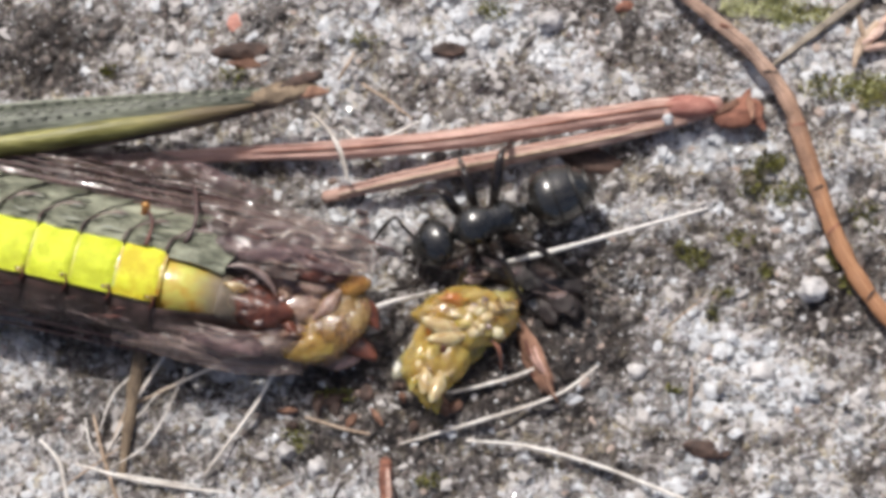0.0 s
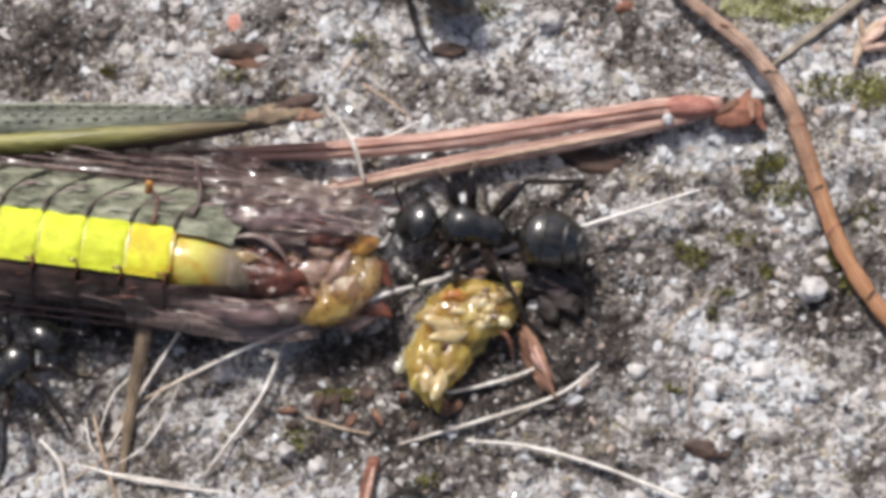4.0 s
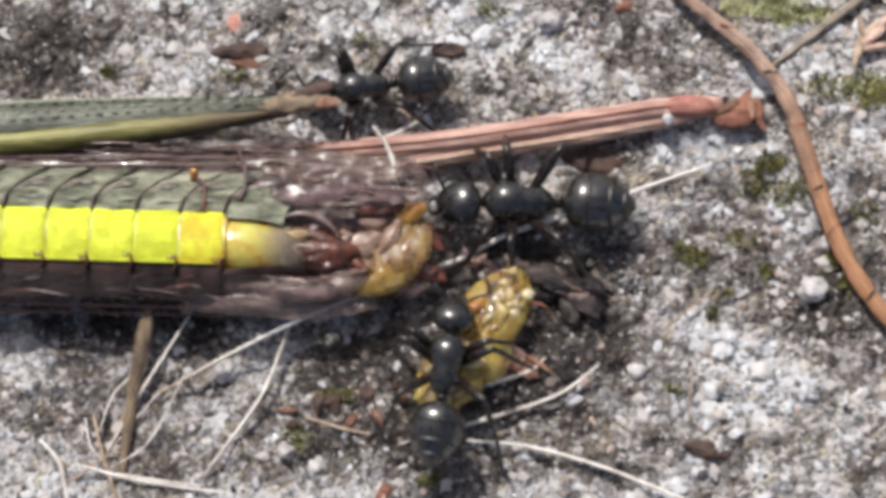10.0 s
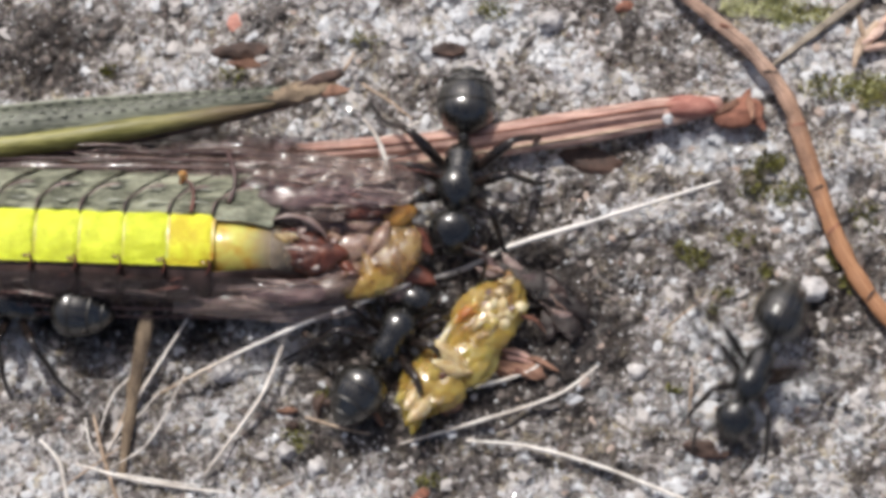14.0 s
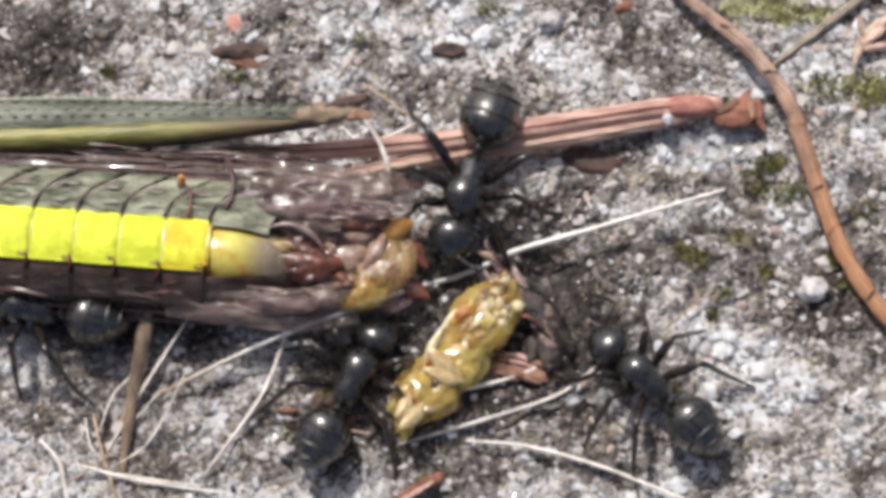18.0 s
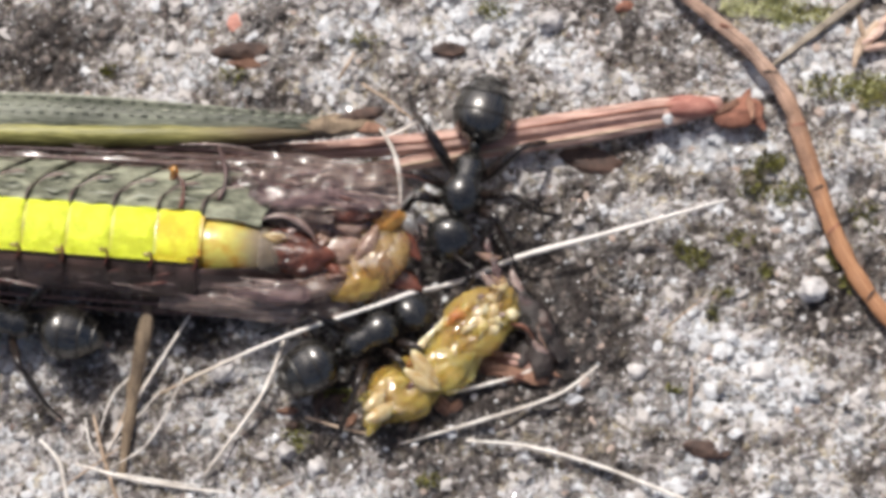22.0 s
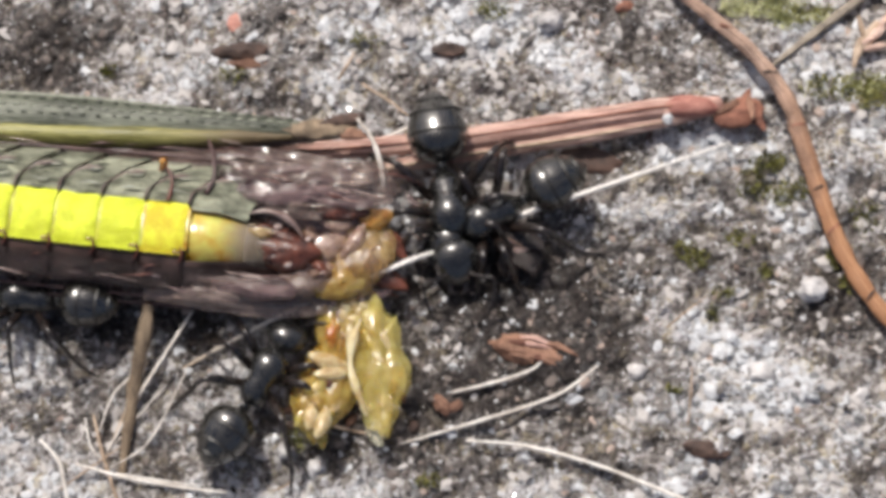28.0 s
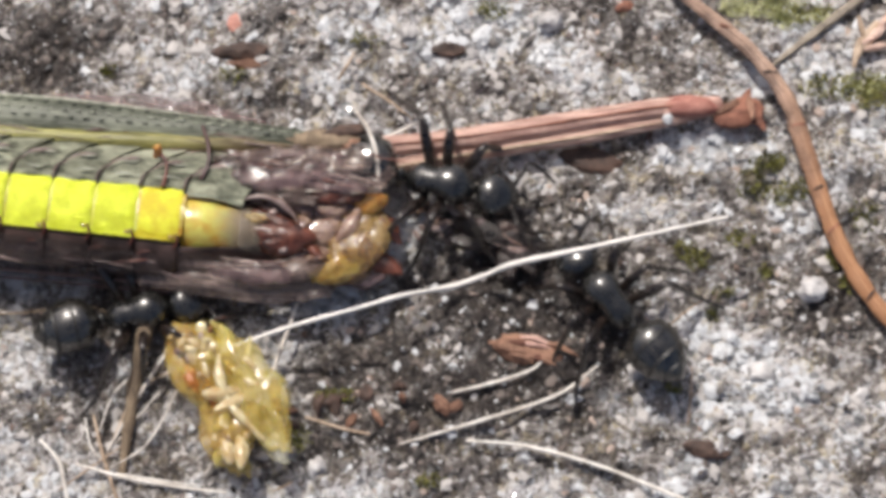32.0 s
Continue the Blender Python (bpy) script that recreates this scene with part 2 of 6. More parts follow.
def turned(profile, sides=20, arc=(0, 360), bm=None, thick=0.0):
    """A body along x from rows (x, half width, half height, middle height), all round or over an arc of degrees."""
    bm = bm or bmesh.new()
    whole = arc[1] - arc[0] >= 360
    count = sides if whole else sides + 1
    rings = []
    for x, w, h, zc in profile:
        rings.append([bm.verts.new((x, w * math.cos(a), zc + h * math.sin(a)))
                      for a in (radians(arc[0] + (arc[1] - arc[0]) * j / sides) for j in range(count))])
    for a, b in zip(rings, rings[1:]):
        for j in range(sides):
            k = (j + 1) % count
            bm.faces.new((a[j], a[k], b[k], b[j]))
    if whole:
        bm.faces.new(rings[0])
        bm.faces.new(rings[-1])
    elif thick:
        bmesh.ops.solidify(bm, geom=bm.faces[:], thickness=thick)
    return bm


def lump(size, centre=(0, 0, 0), rough=0.25, scale=1.2, seed=0, detail=3, bm=None, turn=None):
    """An uneven rounded lump with the half sizes given."""
    bm = bm or bmesh.new()
    made = bmesh.ops.create_icosphere(bm, subdivisions=detail, radius=1.0)["verts"]
    for v in made:
        d = v.co.normalized()
        k = 1 + rough * noise.fractal(d * scale + Vector((seed * 7.3, seed * 1.9, 0)), 1.0, 2.0, 3)
        co = Vector((d.x * size[0] * k, d.y * size[1] * k, d.z * size[2] * k))
        if turn is not None:
            co = turn @ co
        v.co = co + Vector(centre)
    return bm


def sheet(edge_a, edge_b, thick=0.04, cols=40, rows=8, ripple=0.06, seed=0):
    """A thin membrane between two smooth edges, with ripples and some thickness."""
    a, b = glide(edge_a, 12), glide(edge_b, 12)
    bm = bmesh.new()
    grid = []
    for i in range(cols + 1):
        fa, fb = i / cols * (len(a) - 1), i / cols * (len(b) - 1)
        ka, kb = min(int(fa), len(a) - 2), min(int(fb), len(b) - 2)
        pa, pb = a[ka].lerp(a[ka + 1], fa - ka), b[kb].lerp(b[kb + 1], fb - kb)
        line = []
        for j in range(rows + 1):
            p = pa.lerp(pb, j / rows)
            p.z += ripple * noise.noise(p * 1.3 + Vector((seed, 3, 0))) + ripple * 0.4 * (0.4 - abs(noise.noise(p * 2.6 + Vector((seed, 9, 0))))) + ripple * 0.15 * math.sin(j * 1.7)
            line.append(bm.verts.new(p))
        grid.append(line)
    for i in range(cols):
        for j in range(rows):
            bm.faces.new((grid[i][j], grid[i + 1][j], grid[i + 1][j + 1], grid[i][j + 1]))
    bmesh.ops.solidify(bm, geom=bm.faces[:], thickness=thick)
    return bm


def crumpled(size, centre, seed, taper=0.0, turn=0.0, detail=4):
    """A wet crumpled skin: a flattened lump with sharp folds, drawn to a point towards -x by the taper."""
    bm = bmesh.new()
    made = bmesh.ops.create_icosphere(bm, subdivisions=detail, radius=1.0)["verts"]
    spin = Matrix.Rotation(radians(turn), 3, "Z")
    for v in made:
        d = v.co.normalized()
        q = Vector((d.x * size[0], d.y * size[1], d.z * size[2]))
        off = Vector((seed * 5.1, seed * 2.3, 0))
        k = 1 + 0.34 * noise.noise(q * 0.9 + off) + 0.22 * (0.5 - abs(noise.noise(q * 1.7 + off))) + 0.20 * (0.4 - abs(noise.noise(q * 3.4 + off))) + 0.06 * noise.noise(q * 7 + off)
        q = q * k
        q.y *= 1 - taper * max(0, -d.x)
        q.z += 0.16 * (0.4 - abs(noise.noise(q * 1.9 + off * 1.7))) * (1 if d.z > 0 else 0)
        v.co = spin @ q + Vector(centre)
    return bm


def soft_lobe(size, seed, bend=0.0, taper=0.5, blunt=0.2, detail=5):
    """A wet soft lobe along x: lengthwise folds, a tapered hind end, a blunter fore end, bowed by bend."""
    bm = bmesh.new()
    off = Vector((seed * 3.7, seed * 1.3, seed * 0.7))
    for v in bmesh.ops.create_icosphere(bm, subdivisions=detail, radius=1.0)["verts"]:
        d = v.co.normalized()
        q = Vector((d.x * size[0], d.y * size[1], d.z * size[2]))
        k = 1 + 0.30 * noise.noise(q * 0.8 + off) + 0.14 * noise.noise(Vector((q.x * 0.9, q.y * 2.6, q.z * 2.6)) + off) + 0.10 * (0.4 - abs(noise.noise(Vector((q.x * 1.3, q.y * 3.2, q.z * 3.2)) + off * 2)))
        k += 0.05 * noise.noise(q * 4.5 + off)
        q = q * k
        q.y *= 1 - taper * max(0, -d.x) ** 1.5 - blunt * max(0, d.x) ** 1.5
        q.y += bend * (d.x * d.x - 0.4)
        v.co = q
    return bm


# ---- ground ----
rng = np.random.default_rng(5)
LATTICE = [rng.random((97, 97)) for _ in range(5)]


def field(x, y, cell, which):
    """Smooth noise from 0 to 1 over the plan."""
    g = LATTICE[which]
    u, v = np.asarray(x) / cell + 40.37, np.asarray(y) / cell + 40.71
    i, j = np.floor(u).astype(int), np.floor(v).astype(int)
    fu, fv = u - i, v - j
    fu, fv = fu * fu * (3 - 2 * fu), fv * fv * (3 - 2 * fv)
    n = 97
    a, b = g[i % n, j % n], g[(i + 1) % n, j % n]
    c, d = g[i % n, (j + 1) % n], g[(i + 1) % n, (j + 1) % n]
    return (a * (1 - fu) + b * fu) * (1 - fv) + (c * (1 - fu) + d * fu) * fv


# patches of mineral and painted shade: place, half sizes, lighter or darker
# dark ones below the insect, torn piece and ants paint their shade
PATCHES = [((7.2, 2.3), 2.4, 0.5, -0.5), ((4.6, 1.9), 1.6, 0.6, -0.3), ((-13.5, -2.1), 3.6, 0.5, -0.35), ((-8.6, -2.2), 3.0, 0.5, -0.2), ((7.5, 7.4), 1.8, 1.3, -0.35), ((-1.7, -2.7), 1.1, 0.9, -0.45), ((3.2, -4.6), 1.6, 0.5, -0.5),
           ((-9.15, 7.27), 1.4, 0.9, 0.32), ((-11.90, 7.06), 0.8, 0.5, 0.2), ((2.29, 7.91), 2.4, 1.0, 0.35), ((6.01, 6.01), 1.6, 0.7, 0.35),
           ((10.53, -4.36), 1.7, 1.5, 0.6), ((8.86, -3.18), 1.3, 0.8, 0.4), ((9.86, 3.91), 1.6, 0.6, 0.5), ((-4.40, 6.01), 0.9, 0.6, 0.35),
           ((-13.36, -7.85), 1.6, 0.8, 0.18), ((7.43, -7.27), 1.6, 0.5, 0.2), ((-5.21, 7.91), 1.0, 0.9, 0.2), ((13.10, 2.26), 0.7, 0.8, 0.2),
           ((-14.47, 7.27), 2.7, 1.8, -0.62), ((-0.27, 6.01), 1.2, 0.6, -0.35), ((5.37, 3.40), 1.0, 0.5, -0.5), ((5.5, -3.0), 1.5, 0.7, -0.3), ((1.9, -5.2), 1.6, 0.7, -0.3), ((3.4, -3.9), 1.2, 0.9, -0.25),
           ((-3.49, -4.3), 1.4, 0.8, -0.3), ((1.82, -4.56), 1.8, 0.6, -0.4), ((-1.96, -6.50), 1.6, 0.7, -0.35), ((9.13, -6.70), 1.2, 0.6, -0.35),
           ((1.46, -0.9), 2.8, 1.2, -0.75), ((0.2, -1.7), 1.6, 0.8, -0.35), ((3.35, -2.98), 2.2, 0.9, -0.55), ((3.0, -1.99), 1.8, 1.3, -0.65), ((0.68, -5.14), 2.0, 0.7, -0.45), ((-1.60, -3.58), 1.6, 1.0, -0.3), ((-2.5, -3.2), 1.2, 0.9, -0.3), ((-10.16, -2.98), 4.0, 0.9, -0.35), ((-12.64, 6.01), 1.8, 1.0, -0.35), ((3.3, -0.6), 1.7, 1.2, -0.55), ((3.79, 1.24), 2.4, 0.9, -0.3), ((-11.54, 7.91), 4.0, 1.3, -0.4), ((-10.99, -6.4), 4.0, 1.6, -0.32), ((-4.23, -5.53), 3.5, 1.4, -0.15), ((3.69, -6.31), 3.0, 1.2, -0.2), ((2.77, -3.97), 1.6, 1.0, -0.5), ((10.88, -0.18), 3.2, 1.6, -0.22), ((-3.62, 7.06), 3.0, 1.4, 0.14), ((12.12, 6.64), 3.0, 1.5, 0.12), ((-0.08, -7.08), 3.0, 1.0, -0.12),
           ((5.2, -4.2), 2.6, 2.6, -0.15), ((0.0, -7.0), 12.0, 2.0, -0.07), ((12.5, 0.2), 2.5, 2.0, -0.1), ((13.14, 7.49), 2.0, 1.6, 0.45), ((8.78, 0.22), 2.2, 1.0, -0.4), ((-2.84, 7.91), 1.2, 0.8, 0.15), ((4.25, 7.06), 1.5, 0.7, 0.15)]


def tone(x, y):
    """How light the ground is, painted shade included, about 0 to 1."""
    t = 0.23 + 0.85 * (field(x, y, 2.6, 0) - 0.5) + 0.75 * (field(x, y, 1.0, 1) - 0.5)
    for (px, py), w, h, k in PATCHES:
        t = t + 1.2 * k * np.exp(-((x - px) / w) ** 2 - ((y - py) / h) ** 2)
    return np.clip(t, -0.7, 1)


def height(x, y):
    """Height of the bare ground."""
    z = 0.55 * (field(x, y, 4.1, 2) - 0.5) + 0.40 * (field(x, y, 1.5, 3) - 0.5)
    z = z + 0.34 * (field(x, y, 0.55, 4) - 0.5) + 0.22 * (field(x, y, 0.27, 1) - 0.5)
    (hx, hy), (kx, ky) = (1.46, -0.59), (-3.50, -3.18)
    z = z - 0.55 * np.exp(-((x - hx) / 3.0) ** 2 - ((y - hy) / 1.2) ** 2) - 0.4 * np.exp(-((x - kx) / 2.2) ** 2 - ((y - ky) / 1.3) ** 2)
    return z - 0.10


def ground_mesh():
    xs, ys = np.arange(-19.0, 19.01, 0.13), np.arange(-13.0, 13.01, 0.13)
    gx, gy = np.meshgrid(xs, ys, indexing="ij")
    gz = height(gx, gy)
    nx, ny = gx.shape
    co = np.stack([gx, gy, gz], -1).reshape(-1, 3)
    idx = np.arange(nx * ny).reshape(nx, ny)
    faces = np.stack([idx[:-1, :-1], idx[1:, :-1], idx[1:, 1:], idx[:-1, 1:]], -1).reshape(-1, 4)
    loop = np.concatenate([idx[:, 0], idx[-1, 1:], idx[-2::-1, -1], idx[0, -2:0:-1]])
    parts, tris, prev, total = [co], [faces], loop, len(co)
    for k in (1.3, 3, 12, 200, 1000):
        ring = co[loop].copy()
        ring[:, :2] *= k
        ring[:, 2] = ring[:, 2] * max(0, 1 - (k - 1) / 2)
        cur = np.arange(total, total + len(loop))
        parts.append(ring)
        tris.append(np.stack([prev, cur, np.roll(cur, -1), np.roll(prev, -1)], -1))
        prev, total = cur, total + len(loop)
    co = np.concatenate(parts)
    me = bpy.data.meshes.new("ground")
    me.from_pydata((co * MM).tolist(), [], np.concatenate(tris).tolist())
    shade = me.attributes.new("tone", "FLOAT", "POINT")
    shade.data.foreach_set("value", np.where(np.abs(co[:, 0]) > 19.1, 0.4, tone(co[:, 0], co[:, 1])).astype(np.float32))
    me.update()
    return me


def ground_material():
    m = bpy.data.materials.new("sandy_stone")
    m.use_nodes = True
    nd, ln = m.node_tree.nodes, m.node_tree.links
    bsdf = nd["Principled BSDF"]

    def sum_of(*terms):
        """A weighted sum of sockets."""
        last = None
        for socket, weight in terms:
            q = nd.new("ShaderNodeMath")
            q.operation = "MULTIPLY_ADD"
            ln.new(socket, q.inputs[0])
            q.inputs[1].default_value = weight
            if last is None:
                q.inputs[2].default_value = 0
            else:
                ln.new(last, q.inputs[2])
            last = q.outputs[0]
        return last

    def noise_at(scale, detail, source):
        q = nd.new("ShaderNodeTexNoise")
        q.inputs["Scale"].default_value, q.inputs["Detail"].default_value = scale, detail
        ln.new(source, q.inputs["Vector"])
        return q

    def cells_at(scale, source):
        v, c = nd.new("ShaderNodeTexVoronoi"), nd.new("ShaderNodeSeparateColor")
        v.inputs["Scale"].default_value = scale
        ln.new(source, v.inputs["Vector"])
        ln.new(v.outputs["Color"], c.inputs["Color"])
        return v, c

    tc, mp = nd.new("ShaderNodeTexCoord"), nd.new("ShaderNodeMapping")
    mp.inputs["Scale"].default_value = (1000, 1000, 1000)
    ln.new(tc.outputs["Object"], mp.inputs["Vector"])
    warp, bent = noise_at(3.2, 3, mp.outputs["Vector"]), nd.new("ShaderNodeVectorMath")
    bent.operation = "MULTIPLY_ADD"
    ln.new(warp.outputs["Color"], bent.inputs[0])
    bent.inputs[1].default_value = (0.35, 0.35, 0.35)
    ln.new(mp.outputs["Vector"], bent.inputs[2])
    at_ = nd.new("ShaderNodeAttribute")
    at_.attribute_name = "tone"
    big, big_c = cells_at(1.9, bent.outputs[0])
    small, small_c = cells_at(4.6, bent.outputs[0])
    tiny, tiny_c = cells_at(9.0, bent.outputs[0])
    edge = nd.new("ShaderNodeTexVoronoi")
    edge.feature = "DISTANCE_TO_EDGE"
    edge.inputs["Scale"].default_value = 2.6
    ln.new(bent.outputs[0], edge.inputs["Vector"])
    cloud, fine = noise_at(1.3, 6, mp.outputs["Vector"]), noise_at(7.0, 5, mp.outputs["Vector"])
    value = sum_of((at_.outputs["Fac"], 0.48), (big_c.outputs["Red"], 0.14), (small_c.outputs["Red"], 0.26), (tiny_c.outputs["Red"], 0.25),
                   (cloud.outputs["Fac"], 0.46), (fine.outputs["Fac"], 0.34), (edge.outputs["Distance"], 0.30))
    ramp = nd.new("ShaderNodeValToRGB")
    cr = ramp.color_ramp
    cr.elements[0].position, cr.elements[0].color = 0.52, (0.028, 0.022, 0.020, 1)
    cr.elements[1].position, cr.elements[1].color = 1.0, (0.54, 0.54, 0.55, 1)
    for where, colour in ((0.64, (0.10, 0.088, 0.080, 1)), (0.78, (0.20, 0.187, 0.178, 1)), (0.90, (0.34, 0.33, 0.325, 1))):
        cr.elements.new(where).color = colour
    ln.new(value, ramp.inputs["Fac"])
    # grains of several minerals: olive and rusty soil, pinkish felspar, bluish quartz
    hue = sum_of((small_c.outputs["Green"], 0.45), (big_c.outputs["Green"], 0.25), (noise_at(0.7, 5, mp.outputs["Vector"]).outputs["Fac"], 0.6))
    tints = nd.new("ShaderNodeValToRGB")
    tr = tints.color_ramp
    tr.elements[0].position, tr.elements[0].color = 0.36, (0.84, 0.74, 0.54, 1)
    tr.elements[1].position, tr.elements[1].color = 0.92, (0.95, 0.99, 1.02, 1)
    for where, colour in ((0.50, (0.98, 0.93, 0.86, 1)), (0.62, (1.0, 0.98, 0.96, 1)), (0.74, (1.0, 0.94, 0.93, 1))):
        tr.elements.new(where).color = colour
    ln.new(hue, tints.inputs["Fac"])
    tint = nd.new("ShaderNodeMix")
    tint.data_type, tint.blend_type = "RGBA", "MULTIPLY"
    tint.inputs["Factor"].default_value = 1.0
    ln.new(ramp.outputs["Color"], tint.inputs["A"])
    ln.new(tints.outputs["Color"], tint.inputs["B"])
    ln.new(tint.outputs["Result"], bsdf.inputs["Base Color"])
    shine = nd.new("ShaderNodeMapRange")
    shine.inputs["To Min"].default_value, shine.inputs["To Max"].default_value = 0.85, 0.28
    ln.new(small_c.outputs["Blue"], shine.inputs["Value"])
    ln.new(shine.outputs["Result"], bsdf.inputs["Roughness"])
    bp = nd.new("ShaderNodeBump")
    bp.inputs["Distance"].default_value = 0.16 * MM
    ln.new(sum_of((small.outputs["Distance"], -0.55), (tiny.outputs["Distance"], -0.35), (small_c.outputs["Red"], 0.35), (fine.outputs["Fac"], 0.7), (big.outputs["Distance"], -0.3)),
           bp.inputs["Height"])
    ln.new(bp.outputs["Normal"], bsdf.inputs["Normal"])
    return m


ground = tagged(new("ground", ground_mesh()), "grey sandy stone ground with quartz grains", "ground", kind="structure")
ground.data.materials.append(ground_material())


def icosahedron(detail):
    bm = bmesh.new()
    bmesh.ops.create_icosphere(bm, subdivisions=detail, radius=1.0)
    v = np.array([q.co[:] for q in bm.verts])
    f = np.array([[q.index for q in p.verts] for p in bm.faces])
    bm.free()
    return v, f


def grains(name, label, mat, count, low, high, want, seed, bury=0.55, category="grains", apart=0, single=None):
    """Loose grains of sizes low to high (half width), thrown where want(x, y) is likely; the largest are pebbles of their own."""
    r = np.random.default_rng(seed)
    x, y = r.uniform(-17.5, 17.5, count * 6), r.uniform(-11, 11.5, count * 6)
    keep = r.random(len(x)) < want(x, y)
    x, y = x[keep][:count], y[keep][:count]
    n = len(x)
    size = low + (high - low) * r.random(n) ** 4.0
    v, f = icosahedron(2 if high > 0.2 else 1)
    k = len(v)
    shape = v[None] * (1 + 0.7 * (r.random((n, k, 1)) - 0.5)) * (0.5 + 1.0 * r.random((n, 1, 3)))
    turn = r.random(n) * math.tau
    c, s = np.cos(turn)[:, None], np.sin(turn)[:, None]
    shape = np.stack([shape[..., 0] * c - shape[..., 1] * s, shape[..., 0] * s + shape[..., 1] * c, shape[..., 2] * 0.45], -1)
    base = np.stack([x, y, height(x, y) + size * (0.5 - bury)], -1)
    order = np.argsort(-np.where((np.abs(x) < 14.8) & (np.abs(y + 0.2) < 8.6), size, 0))
    shapes = []
    for i, j in enumerate(order[:apart]):
        if i < 24:
            one = bpy.data.meshes.new("pebble")
            one.from_pydata((shape[j] * 0.16 * MM).tolist(), [], f.tolist())
            one.materials.append(single)
            shapes.append(one)
        pebble = new("pebble", shapes[i % 24])
        pebble.parent = ground
        pebble.matrix_basis = at(*base[j], 0, 0, float(r.uniform(0, 360)) if i >= 24 else 0.0)
        pebble.scale = (float(size[j] / 0.16),) * 3
    rest = np.sort(order[apart:])
    n = len(rest)
    co = (shape[rest] * size[rest, None, None] + base[rest, None]).reshape(-1, 3)
    faces = (f[None] + (np.arange(n) * k)[:, None, None]).reshape(-1, 3)
    me = bpy.data.meshes.new(name)
    me.from_pydata((co * MM).tolist(), [], faces.tolist())
    me.materials.append(mat)
    me.update()
    return tagged(new(name, me), label, category, kind="stuff")


grains("quartz_grains", "white and clear quartz grains in the ground", M["quartz"], 7500, 0.04, 0.22,
       lambda x, y: np.clip(tone(x, y) * 1.5 - 0.25, 0.03, 1), 11, 0.62, apart=150, single=M["quartz_pebble"])
grains("grey_sand", "grey sand grains in the ground", M["sand"], 6000, 0.04, 0.22,
       lambda x, y: np.clip(0.35 + 0.5 * tone(x, y), 0.04, 1), 12, 0.62, apart=100, single=M["sand_pebble"])
grains("dark_grit", "dark grit and soil crumbs on the ground", M["grit"], 5200, 0.03, 0.18,
       lambda x, y: np.clip(1.05 - 1.5 * tone(x, y), 0.05, 1), 13, 0.6, apart=40, single=M["grit_crumb"])
grains("tan_grit", "tan and pinkish grains in the ground", M["tan"], 800, 0.04, 0.20, lambda x, y: 0.5 + 0 * x, 14, 0.6)
grains("quartz_dust", "tiny sparkling quartz specks on the ground", M["quartz"], 13000, 0.022, 0.07,
       lambda x, y: np.clip(tone(x, y) * 1.2 - 0.05, 0.06, 1), 15, 0.3)
grains("dark_dust", "tiny dark soil specks on the ground", M["grit"], 9000, 0.022, 0.07, lambda x, y: np.clip(1.0 - tone(x, y), 0.1, 1), 16, 0.3)


# ---- needles, stems and straws ----
def thing(name, label, category, place=None, group="", kind=""):
    ob = new(name)
    ob.empty_display_size = 1 * MM
    if place is not None:
        ob.matrix_basis = place
    return tagged(ob, label, category, group, kind)


